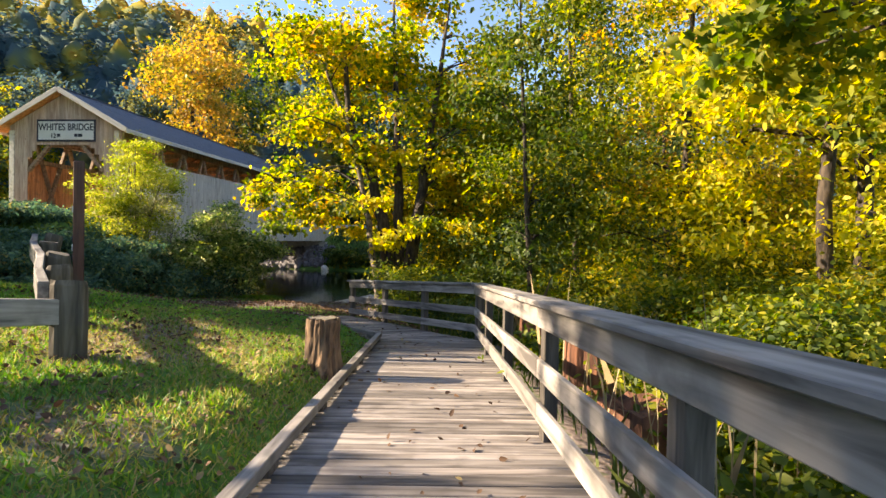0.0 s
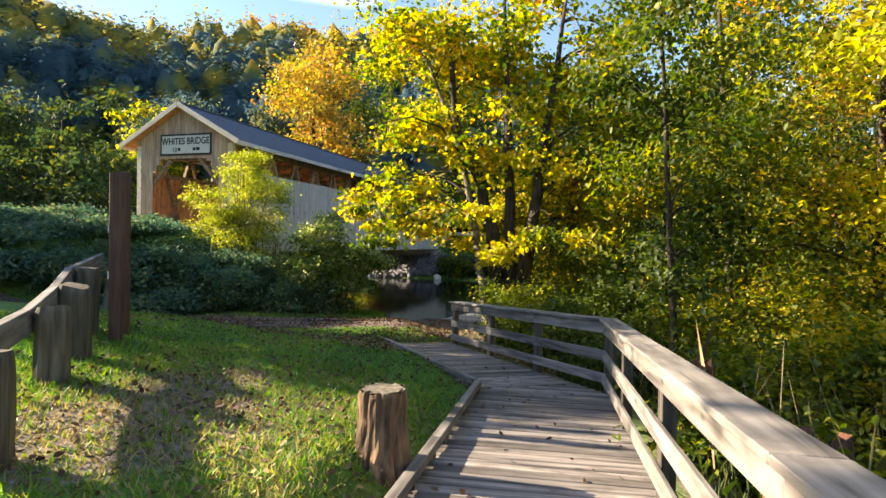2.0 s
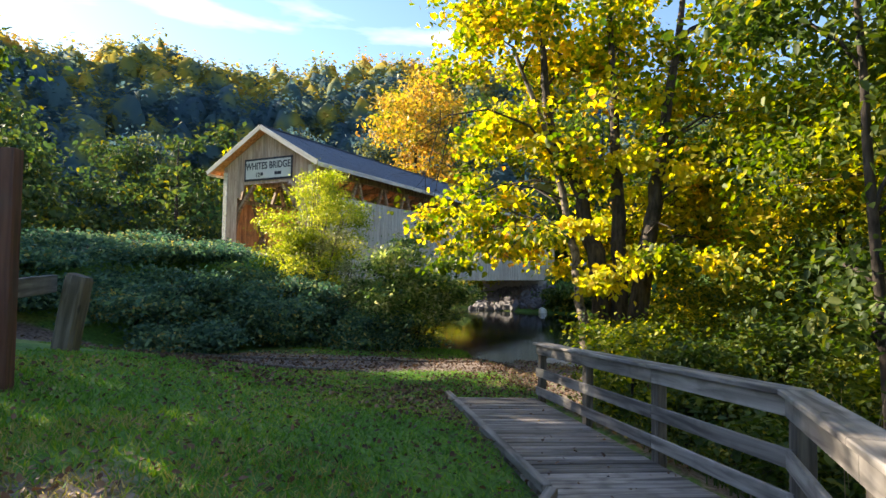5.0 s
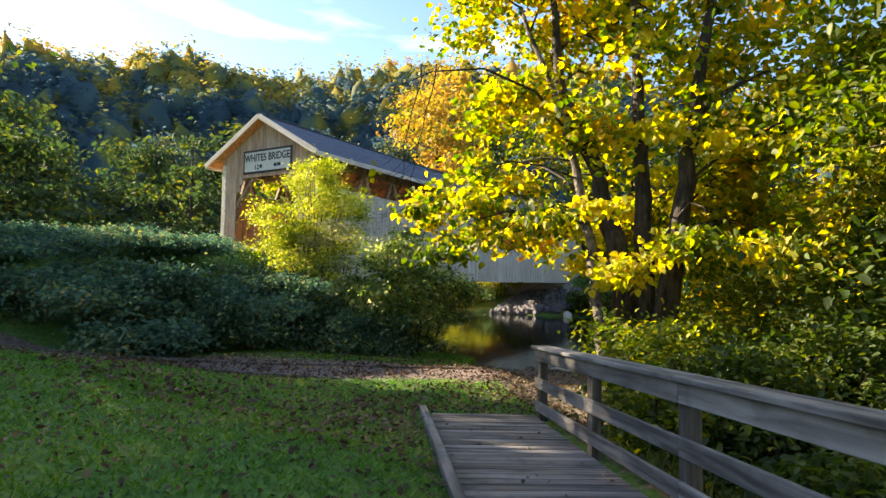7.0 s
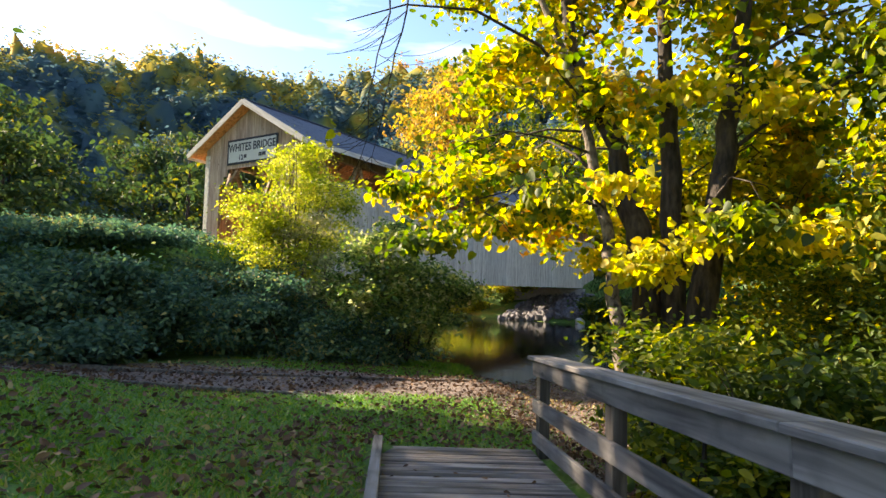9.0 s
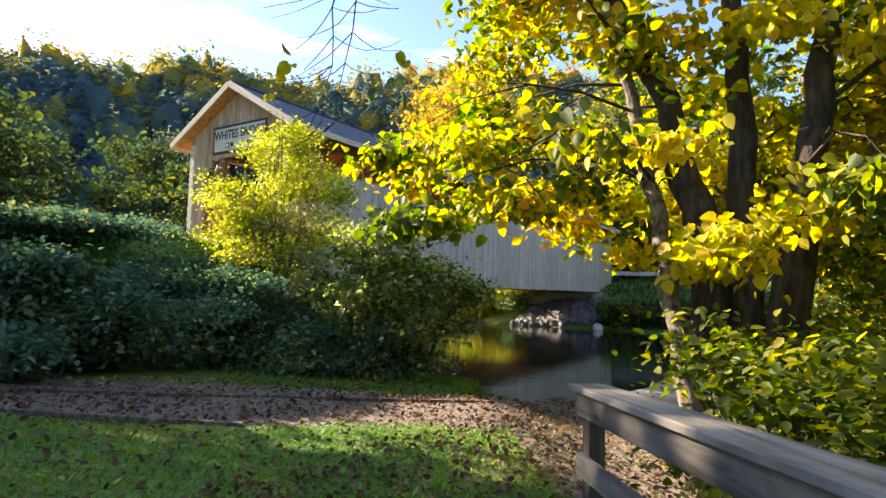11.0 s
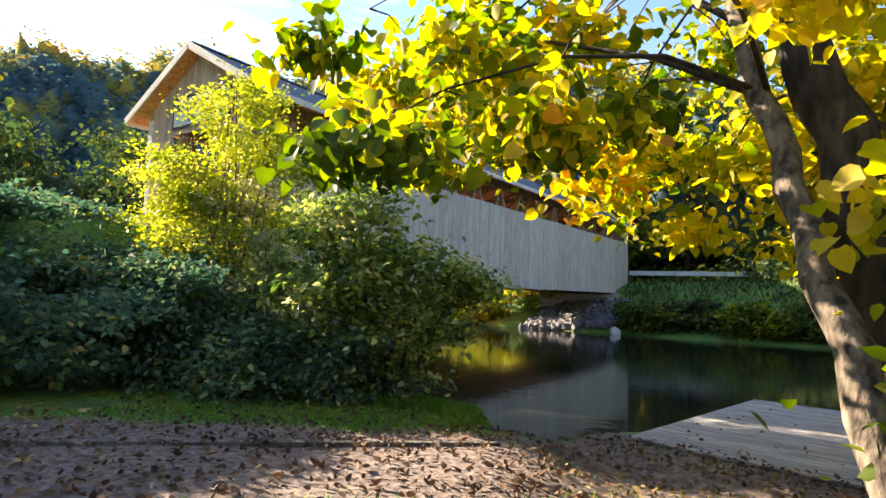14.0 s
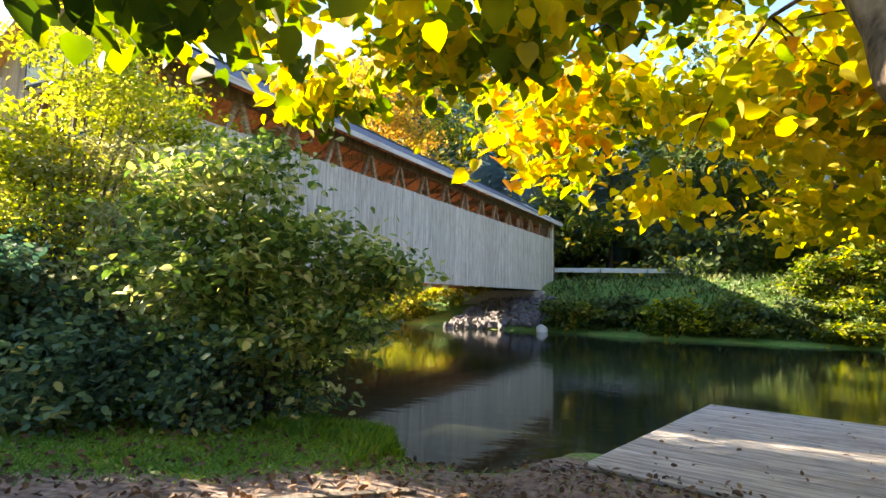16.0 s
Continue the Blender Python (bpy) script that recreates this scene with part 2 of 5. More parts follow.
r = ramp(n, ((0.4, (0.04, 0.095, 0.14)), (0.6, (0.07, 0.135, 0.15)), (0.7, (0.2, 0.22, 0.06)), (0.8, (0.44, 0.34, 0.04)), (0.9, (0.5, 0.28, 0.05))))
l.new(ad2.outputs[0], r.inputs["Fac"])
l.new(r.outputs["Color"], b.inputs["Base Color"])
tr = n.new("ShaderNodeBsdfTranslucent")
l.new(r.outputs["Color"], tr.inputs["Color"])
mx = n.new("ShaderNodeMixShader")
mx.inputs["Fac"].default_value = 0.45
l.new(b.outputs["BSDF"], mx.inputs[1])
l.new(tr.outputs["BSDF"], mx.inputs[2])
l.new(mx.outputs["Shader"], n["Material Output"].inputs["Surface"])
L_LITTER = leaf("fallen_leaves", ((0.0, (0.04, 0.02, 0.013)), (0.55, (0.1, 0.055, 0.03)), (0.88, (0.22, 0.13, 0.075)), (1.0, (0.4, 0.3, 0.12))), 0.1, 0.8)
L_GRASS = leaf("grass_blades", ((0.0, (0.055, 0.15, 0.025)), (0.5, (0.12, 0.27, 0.035)), (0.85, (0.27, 0.36, 0.045)), (1.0, (0.38, 0.34, 0.11))), 0.4)
# darker than the lawn blades: shadow below the rail is put into the colour
L_WEED = leaf("weed_blades", ((0.0, (0.03, 0.06, 0.012)), (0.6, (0.06, 0.11, 0.018)), (1.0, (0.14, 0.15, 0.04))), 0.3)
# straw colour of dry blades, with sunlight on the bank put in too
L_SUN_HAY = leaf("sunlit_hay_blades", ((0.0, (0.13, 0.12, 0.03)), (0.5, (0.32, 0.28, 0.08)), (1.0, (0.5, 0.38, 0.2))), 0.35, 0.7)
L_PALE = leaf("pale_leaves", ((0.0, (0.1, 0.13, 0.05)), (0.5, (0.26, 0.28, 0.12)), (1.0, (0.5, 0.46, 0.26))), 0.35, 0.6, 1.0)
L_STRAW = leaf("dry_stems", ((0.0, (0.16, 0.11, 0.06)), (0.6, (0.34, 0.26, 0.15)), (1.0, (0.2, 0.22, 0.06))), 0.2)


# ---- building helpers ----
def mesh_object(name, verts, faces, mat, parent=None, label="", smooth=False):
    me = bpy.data.meshes.new(name)
    me.from_pydata(verts, [], faces)
    me.materials.append(mat)
    if smooth:
        me.polygons.foreach_set("use_smooth", [True] * len(me.polygons))
    ob = new(name, me)
    ob.parent = parent
    if label:
        tagged(ob, label)
    return ob


def part(name, bm, mat, parent=None, label="", smooth=False):
    """Links a bmesh as one mesh object under a thing or a part."""
    bmesh.ops.recalc_face_normals(bm, faces=bm.faces)
    me = bpy.data.meshes.new(name)
    bm.to_mesh(me)
    bm.free()
    me.materials.append(mat)
    if smooth:
        me.polygons.foreach_set("use_smooth", [True] * len(me.polygons))
    ob = new(name, me)
    ob.parent = parent
    if label:
        tagged(ob, label)
    return ob


def thing(name, label, category, m=Matrix(), group="", kind=""):
    ob = new(name)
    ob.empty_display_size = 0.1
    ob.matrix_world = m
    return tagged(ob, label, category, group, kind)


def box(bm, size, centre=(0, 0, 0), bevel=0.0, m=Matrix()):
    r = bmesh.ops.create_cube(bm, size=1.0, matrix=m @ Matrix.Translation(centre) @ Matrix.Diagonal((*size, 1)))
    if bevel:
        edges = list({e for v in r["verts"] for e in v.link_edges})
        bmesh.ops.bevel(bm, geom=edges, offset=bevel, segments=1, affect='EDGES')
    return bm


BOXES = {}


def board(name, size, mat, parent, m, label=""):
    """A bevelled board at pose m; boards of one size and material share a mesh."""
    key = (tuple(round(s, 3) for s in size), mat.name)
    if key not in BOXES:
        bm = box(bmesh.new(), size, bevel=min(0.006, min(size) * 0.2))
        bmesh.ops.recalc_face_normals(bm, faces=bm.faces)
        me = bpy.data.meshes.new(name)
        bm.to_mesh(me)
        bm.free()
        me.materials.append(mat)
        BOXES[key] = me
    ob = new(name, BOXES[key])
    ob.parent = parent
    ob.matrix_local = m
    if label:
        tagged(ob, label)
    return ob


def span(a, b, up=(0, 0, 1)):
    """A pose midway between a and b with its local y along the line, and the length."""
    a, b = Vector(a), Vector(b)
    y = (b - a).normalized()
    x = y.cross(Vector(up)).normalized()
    z = x.cross(y)
    m = Matrix((x, y, z)).transposed().to_4x4()
    m.translation = (a + b) / 2
    return m, (b - a).length


def tube(bm, pts, radii, sides=8, wobble=0.0, rnd=None):
    """A tapered tube through the points."""
    rings = []
    for i, p in enumerate(pts):
        d = (pts[min(i + 1, len(pts) - 1)] - pts[max(i - 1, 0)]).normalized()
        x = d.orthogonal().normalized() if i == 0 else (rx - d * rx.dot(d)).normalized()
        rx = x
        y = d.cross(x)
        ring = []
        for k in range(sides):
            a = 2 * math.pi * k / sides
            r = radii[i] * (1 + (wobble * (rnd.random() - 0.5) if rnd else 0))
            ring.append(bm.verts.new(p + (x * math.cos(a) + y * math.sin(a)) * r))
        rings.append(ring)
    for a, b in zip(rings, rings[1:]):
        for k in range(sides):
            bm.faces.new((a[k], a[(k + 1) % sides], b[(k + 1) % sides], b[k]))
    bm.faces.new(rings[0][::-1])
    bm.faces.new(rings[-1])
    return bm


HEART = ((0, 0), (0.27, -0.04), (0.47, 0.18), (0.48, 0.48), (0.3, 0.8), (0, 1.1))
OVAL = ((0, 0), (0.27, 0.22), (0.25, 0.62), (0, 1.0))
LOBED = ((0, 0), (0.34, 0.02), (0.24, 0.3), (0.62, 0.5), (0.26, 0.66), (0, 1.05))


def leaf_mesh(centres, sizes, rng, outline=OVAL, droop=0.5, fold=0.18, stir=1.0):
    """Leaves folded along the midrib, turned at random, hanging a little."""
    n = len(centres)
    yaw = rng.uniform(0, 2 * np.pi, n)
    tip = rng.normal(-droop, 0.45 * stir, n)
    roll = rng.normal(0, 0.6 * stir, n)
    cy, sy, cp, sp = np.cos(yaw), np.sin(yaw), np.cos(tip), np.sin(tip)
    along = np.stack([cy * cp, sy * cp, sp], 1)
    side = np.stack([-sy, cy, np.zeros(n)], 1)
    up = np.cross(along, side)
    s2 = side * np.cos(roll)[:, None] + up * np.sin(roll)[:, None]
    u2 = np.cross(along, s2)
    mid = outline[1:-1]
    pts = [(0, outline[0][1], 0), (0, outline[-1][1], 0)] + [(x, y, fold * x * 2) for x, y in mid] + [(-x, y, fold * x * 2) for x, y in mid]
    q = len(mid)
    faces = [(0,) + tuple(2 + i for i in range(q)) + (1,), (1,) + tuple(2 + q + i for i in reversed(range(q))) + (0,)]
    P = np.array(pts)
    V = (centres[:, None, :] + sizes[:, None, None] * (P[None, :, 0:1] * s2[:, None, :] + P[None, :, 1:2] * along[:, None, :] + P[None, :, 2:3] * u2[:, None, :])).reshape(-1, 3)
    nv = len(pts)
    F = [np.array(fc)[None, :] + nv * np.arange(n)[:, None] for fc in faces]
    return V, F


def leaves_object(name, V, F, mat, parent=None, label=""):
    me = bpy.data.meshes.new(name)
    polys = np.concatenate(F, 0)
    nl = polys.size
    me.vertices.add(len(V))
    me.vertices.foreach_set("co", V.astype(np.float32).ravel())
    me.loops.add(nl)
    me.loops.foreach_set("vertex_index", polys.astype(np.int32).ravel())
    me.polygons.add(len(polys))
    me.polygons.foreach_set("loop_start", np.arange(0, nl, polys.shape[1], dtype=np.int32))
    me.update(calc_edges=True)
    me.materials.append(mat)
    ob = new(name, me)
    ob.parent = parent
    if label:
        tagged(ob, label)
    return ob


def blob_points(rng, blobs, clumps, per, spread):
    """Leaf places: clumps near the outside of ellipsoids (centre, radii), each a loose ball."""
    weights = np.array([b[1][0] * b[1][1] * b[1][2] for b in blobs]) ** 0.8
    pick = rng.choice(len(blobs), clumps, p=weights / weights.sum())
    boughs = max(4, clumps // 7)
    pick = pick[np.arange(clumps) % boughs]
    d = rng.normal(size=(boughs, 3))
    d /= np.linalg.norm(d, axis=1)[:, None]
    r = rng.uniform(0.35, 1.0, boughs) ** 0.6
    d = (d * r[:, None])[np.arange(clumps) % boughs] + rng.normal(size=(clumps, 3)) * np.array([0.15, 0.15, 0.08])
    C = np.array([b[0] for b in blobs])[pick] + d * np.array([b[1] for b in blobs])[pick]
    sp = spread * rng.uniform(0.6, 1.3, clumps)
    off = rng.normal(size=(clumps, per, 3)) * sp[:, None, None] * np.array([1, 1, 0.45])
    return C, (C[:, None, :] + off).reshape(-1, 3)


def tree(name, label, base, stems, blobs, clumps, per, leaf_size, leaf_mat, seed, bark_mat=None, spread=0.35, outline=OVAL, limbs=8, category="tree", group="", droop=0.5, limb_r=0.05):
    """Stems: lists of (x, y, z, radius) from the base up; limbs reach out to clumps of the crown."""
    rng, rnd = np.random.default_rng(seed), random.Random(seed)
    bark_mat = bark_mat or M_BARK
    t = thing(name, label, category, Matrix.Translation(base), group)
    stem_pts = []
    for st in stems:
        pts, rad = [], []
        for (x0, y0, z0, r0), (x1, y1, z1, r1) in zip(st, st[1:]):
            for k in range(4):
                f = k / 4
                pts.append(Vector((x0 + (x1 - x0) * f, y0 + (y1 - y0) * f, z0 + (z1 - z0) * f)))
                rad.append(r0 + (r1 - r0) * f)
        pts.append(Vector(st[-1][:3]))
        rad.append(st[-1][3])
        for i in range(1, len(pts)):
            pts[i] += Vector((rnd.uniform(-1, 1), rnd.uniform(-1, 1), 0)) * rad[i] * 0.35
        rad[0] *= 1.35
        part("trunk", tube(bmesh.new(), pts, rad, 10, 0.12, rnd), bark_mat, t, smooth=True)
        stem_pts += [(p, r) for p, r in zip(pts, rad)]
    C, P = blob_points(rng, blobs, clumps, per, spread)
    for k in range(limbs):
        c = Vector(C[rnd.randrange(len(C))])
        best = min((q for q in stem_pts if q[0].z < c.z + 0.3), key=lambda q: (q[0] - c).length + abs(c.z - q[0].z - 1.0) * 0.5, default=stem_pts[-1])
        a = best[0]
        mid = (a + c) / 2 + Vector((rnd.uniform(-.3, .3), rnd.uniform(-.3, .3), 0.15 * (a - c).length))
        r0 = min(best[1] * 0.6, limb_r * (0.6 + rnd.random()))
        pts = [a, a * 0.6 + mid * 0.4 + Vector((0, 0, .1)), mid, mid * 0.45 + c * 0.55, c]
        bm = tube(bmesh.new(), pts, [r0, r0 * .8, r0 * .6, r0 * .35, r0 * .12], 6)
        # twigs off the limb
        for q in range(3):
            o = pts[2 + q % 2]
            e = o + Vector((rnd.uniform(-1, 1), rnd.uniform(-1, 1), rnd.uniform(-.4, .7))) * (0.35 + spread)
            tube(bm, [o, (o + e) / 2 + Vector((0, 0, .05)), e], [r0 * .3, r0 * .2, r0 * .06], 4)
        part("limb", bm, bark_mat, t, smooth=True)
    V, F = leaf_mesh(P, leaf_size * rng.uniform(0.65, 1.25, len(P)), rng, outline, droop)
    leaves_object("crown", V, F, leaf_mat, t)
    return t


# ---- the lie of the land (water level is z = 0) ----
def smooth(a, b, v):
    f = min(1.0, max(0.0, (v - a) / (b - a)))
    return f * f * (3 - 2 * f)


def deck_z(y):
    return 1.43 - 0.054 * y


def shore_near(x):
    return 22.3 - 0.9 * smooth(-5.9, -5.2, x) + 1.5 * smooth(-4.6, -3.6, x) + max(0.0, -6.6 - x) * 0.7 - 2.5 * smooth(1, 14, x)


def shore_far(x):
    return 45.0 + max(0.0, -x) * 0.33 - 0.1 * max(0.0, x)


def ground(x, y):
    h = 1.36 - 0.052 * y if y < 12 else 0.736 - 0.05 * (y - 12)
    h = max(h, 0.31)
    # lawn climbing away from the boardwalk towards the fence
    rise = smooth(0.9, 1.5, -x - 0.5 * max(0, y - 9.8)) * 0.26 + 0.13 * max(0.0, min(-x - 1.2, 6.0))
    h += rise * (1 - smooth(8.5, 15.5, y))
    h += 0.035 * max(0.0, min(-x - 3.0, 6.0)) * smooth(9, 14, y) * (1 - smooth(18, 22, y))
    # hollow and woods floor beyond the rail
    h -= 0.55 * smooth(0.95, 2.6, x + 0.577 * max(0, y - 9.9)) * (1 - smooth(14, 20, y) * 0.6)
    # causeway of the road up to the bridge
    road = smooth(9.6, 13.0, -x + 0.122 * (y - 24)) * (1 - smooth(25.5, 28.5, y)) * (0.3 + 0.7 * smooth(10, 17, y))
    h = h * (1 - road) + 3.3 * road
    h += 0.05 * noise.noise((x * 0.6, y * 0.6, 0)) + 0.018 * noise.noise((x * 2.3, y * 2.3, 4))
    # dug out under the boardwalk
    kk = -0.5 * (x + 0.86) + 0.866 * (y - 9.85)
    kn = 0.866 * (x + 0.86) + 0.5 * (y - 9.85)
    if (y < 10.2 and -0.93 < x < 0.95) or (0.0 < kn < 1.6 and 0 < kk < 4.85):
        h = min(h, 1.43 - 0.054 * y - 0.1)
    dn, df = y - shore_near(x), y - shore_far(x)
    if dn > -1.6 and df < 9:
        bed = 0.2 - 0.42 * max(0.0, dn + 0.4) if dn < 3 else -1.2
        if dn > -0.2 or x < -8:
            h = min(h, max(bed, -1.2)) if dn > 0.5 else h + (min(h, bed) - h) * smooth(-1.6, 0.5, dn)
        else:
            h = h + (min(h, bed) - h) * smooth(-1.2, 0.3, dn)
    if df > -6:
        far = -1.2 + 1.5 * smooth(-5, 0.6, df) + 2.9 * smooth(0.3, 7.5, df) + 0.12 * noise.noise((x * .4, y * .4, 2))
        h = max(h, far) if df < 0 else far
    # bank drawn up to the landward edge of the dock
    u, v = 0.335 * (x + 3.54) + 0.942 * (y - 21.6), 0.942 * (x + 3.54) - 0.335 * (y - 21.6)
    if -0.8 < u < 0.3 and -0.5 < v < 4.2:
        h = max(h, 0.205)
    # wooded hills
    r = math.hypot(x + 2, y - 12)
    az = math.degrees(math.atan2(x + 2, y - 12))
    big = smooth(-150, -110, az) * (1 - smooth(-14, 30, az))
    crest = 7 + 25 * big + 4 * smooth(-48, -24, az) * (1 - smooth(-14, 10, az)) + 2.2 * noise.noise((az * .09, 3, 5))
    hill = crest * smooth(56, 128, r)
    h += hill + 1.2 * noise.noise((x * .03, y * .03, 1)) * smooth(40, 80, r)
    return h


def axis(lo, near0, near1, hi, step, steps_out):
    a = [near0 + step * i for i in range(int((near1 - near0) / step) + 1)]
    v, s = near0, step
    out = []
    while v > lo:
        s = min(s * steps_out, 40)
        v -= s
        out.append(v)
    v, s = a[-1], step
    out2 = []
    while v < hi:
        s = min(s * steps_out, 40)
        v += s
        out2.append(v)
    return out[::-1] + a + out2


XS, YS = axis(-600, -11, 5, 600, 0.2, 1.12), axis(-600, -1.5, 24, 700, 0.2, 1.1)


def path_mask(x, y):
    """How worn the ground is: the gravel path and the bare patches."""
    a, b = Vector((-9.1, 14.45)), Vector((-4.8, 19.0))
    p = Vector((x, y))
    f = max(-1.5, min(1.0, (p - a).dot(b - a) / (b - a).length_squared))
    d = (p - (a + (b - a) * f)).length
    w = 1.35 + 0.3 * noise.noise((x * .9, y * .9, 7))
    m = 1 - smooth(w - 0.35, w + 0.45, d)
    # landing above the dock, under fallen leaves
    d2 = math.hypot((x + 3.0) / 2.2, (y - 20.2) / 2.3)
    m = max(m, 0.85 * (1 - smooth(0.6, 1.25, d2 + 0.3 * noise.noise((x, y, 3)))))
    # worn bank below the fence
    d3 = math.hypot((x + 2.8) / 1.25, (y - 6.2) / 2.3)
    m = max(m, 0.7 * (1 - smooth(0.3, 1.1, d3 + 0.45 * noise.noise((x * 1.4, y * 1.4, 9)))))
    d5 = math.hypot((x + 1.9) / 0.8, (y - 3.2) / 0.9)
    m = max(m, 0.5 * (1 - smooth(0.3, 1.1, d5 + 0.5 * noise.noise((x * 1.7, y * 1.7, 12)))))
    if y < 19:
        m = max(m, 0.8 * smooth(0.9, 1.15, x + 0.577 * max(0.0, y - 9.9)) * (1 - smooth(9, 14, x)) * smooth(-6, 0, y))
    d4 = math.hypot((x + 15.3 - 0.122 * (y - 24)) / 2.6, max(0.0, y - 24) / 3)
    m = max(m, 1 - smooth(0.8, 1.1, d4))
    return m


M_GROUND, n, l, b = material("ground", 0.95)
at = n.new("ShaderNodeAttribute")
at.attribute_name = "worn"
t1, t2, t3 = noise_tex(n, l, 1.1, 5), noise_tex(n, l, 14.0, 6), noise_tex(n, l, 70.0, 4)
r1 = ramp(n, ((0.3, (0.055, 0.14, 0.024)), (0.5, (0.09, 0.2, 0.03)), (0.75, (0.2, 0.21, 0.055))))
l.new(t1.outputs["Fac"], r1.inputs["Fac"])
g2 = ramp(n, ((0.3, (0.55, 0.55, 0.5)), (0.7, (1.25, 1.25, 1.1))))
l.new(t2.outputs["Fac"], g2.inputs["Fac"])
grass_c = mix(n, l, 'MULTIPLY', r1.outputs["Color"], g2.outputs["Color"], value=1.0)
r2 = ramp(n, ((0.3, (0.06, 0.045, 0.04)), (0.5, (0.165, 0.125, 0.11)), (0.75, (0.3, 0.245, 0.22))))
l.new(t2.outputs["Fac"], r2.inputs["Fac"])
dirt_c = mix(n, l, 'OVERLAY', r2.outputs["Color"], t3.outputs["Fac"], value=0.5)
fac = n.new("ShaderNodeMath")
fac.operation = 'MULTIPLY_ADD'
l.new(t2.outputs["Fac"], fac.inputs[0])
fac.inputs[1].default_value = 0.7
l.new(at.outputs["Fac"], fac.inputs[2])
fr = ramp(n, ((0.62, (0, 0, 0)), (0.95, (1, 1, 1))))
l.new(fac.outputs[0], fr.inputs["Fac"])
l.new(mix(n, l, 'MIX', grass_c, dirt_c, fr.outputs["Color"]), b.inputs["Base Color"])
bump(n, l, b, t2.outputs["Fac"], 0.7, 0.03)

gv = [(x, y, ground(x, y)) for y in YS for x in XS]
W = len(XS)
gf = [(j * W + i, j * W + i + 1, (j + 1) * W + i + 1, (j + 1) * W + i) for j in range(len(YS) - 1) for i in range(W - 1)]
ground_ob = tagged(mesh_object("ground", gv, gf, M_GROUND, smooth=True), "sloping lawn, worn gravel path and wooded river banks", "ground", kind="structure")
wa = ground_ob.data.attributes.new("worn", 'FLOAT', 'POINT')
wa.data.foreach_set("value", [path_mask(x, y) if -25 < x < 15 and -7 < y < 30 else 0.0 for x, y, z in gv])

M_WATER, n, l, b = material("river_water", 0.06)
b.inputs["Base Color"].default_value = (0.013, 0.017, 0.011, 1)
b.inputs["IOR"].default_value = 1.33
w1, w2 = noise_tex(n, l, 1.6, 3, (1, 2.2, 1)), noise_tex(n, l, 0.35, 2)
ww = n.new("ShaderNodeMath")
ww.operation = 'MULTIPLY'
l.new(w1.outputs["Fac"], ww.inputs[0])
l.new(w2.outputs["Fac"], ww.inputs[1])
bump(n, l, b, ww.outputs[0], 0.16, 0.05)
tagged(mesh_object("water", [(-160, 15, 0), (200, 15, 0), (200, 75, 0), (-160, 75, 0)], [(0, 1, 2, 3)], M_WATER), "dark slow river with soft ripples", "river", kind="structure")

# ---- boardwalk ----
K = Vector((-0.5, 0.866, 0))          # way of the second stretch
KN = Vector((0.866, 0.5, 0))
LC, RC = Vector((-0.86, 9.85, 0)), Vector((0.82, 9.97, 0))
deck = thing("boardwalk", "weathered grey plank boardwalk sloping down to the river", "boardwalk", kind="structure")
SL = math.degrees(math.atan(-0.054))
rnd = random.Random(5)
y, pitch = -2.9, 0.146
while y < 10.75:
    x0, x1 = -0.97 + 0.011 * max(y, 0), 0.88
    if y > 9.85:
        x0 = -0.86 + (y - 9.85) / 0.577
        x1 = 0.86 - (y - 9.95) * 0.577
    if x1 - x0 > 0.15:
        w = round(x1 - x0, 2)
        board("plank", (w, 0.131, 0.036), M_DECK, deck, pose((x0 + x1) / 2, y, deck_z(y) - 0.018 + rnd.uniform(-.003, .003), SL, rnd.uniform(-.25, .25), rnd.uniform(-.3, .3)))
    y += pitch
s = 0.08
while s < 4.95:
    c = LC + K * s + KN * 0.72
    w = 1.5
    m = Matrix.Translation((c.x, c.y, deck_z(c.y) - 0.018 + rnd.uniform(-.003, .003))) @ pose(0, 0, 0, 0, 0, 30) @ pose(0, 0, 0, -2.7, 1.55, rnd.uniform(-.3, .3))
    board("plank", (w, 0.131, 0.036), M_DECK, deck, m)
    s += pitch
# joists under the planks
for a, bb in (((-0.85, -3, 0), (-0.75, 9.8, 0)), ((0.72, -3, 0), (0.72, 9.9, 0)), ((0, -3, 0), (0, 9.9, 0))):
    m, ln = span((a[0], a[1], deck_z(a[1]) - 0.13), (bb[0], bb[1], deck_z(bb[1]) - 0.13))
    board("joist", (0.04, ln, 0.18), M_POST, deck, m)
for off in (0.05, 0.75, 1.4):
    a, bb = LC + KN * off + K * 0.1, LC + KN * off + K * 4.9
    m, ln = span((a.x, a.y, deck_z(a.y) - 0.13), (bb.x, bb.y, deck_z(bb.y) - 0.13))
    board("joist", (0.04, ln, 0.18), M_POST, deck, m)
# kerb rail on blocks along the lawn side
kerb = thing("kerb_rail", "low weathered timber kerb along the boardwalk's lawn side", "kerb", kind="structure")
def kx(y):
    return -0.95 + 0.011 * max(y, 0)
ys = [-2.9, -0.4, 2.1, 4.55, 7.0, 9.83]
for a, bb in zip(ys, ys[1:]):
    m, ln = span((kx(a), a + .004, deck_z(a) + 0.085), (kx(bb), bb - .004, deck_z(bb) + 0.085))
    board("kerb_board", (0.088, ln, 0.075), M_RAIL, kerb, m)
    for yy in (a + 0.3, (a + bb) / 2, bb - 0.3):
        board("spacer_block", (0.085, 0.2, 0.046), M_POST, kerb, pose(kx(yy), yy, deck_z(yy) + 0.024, SL))
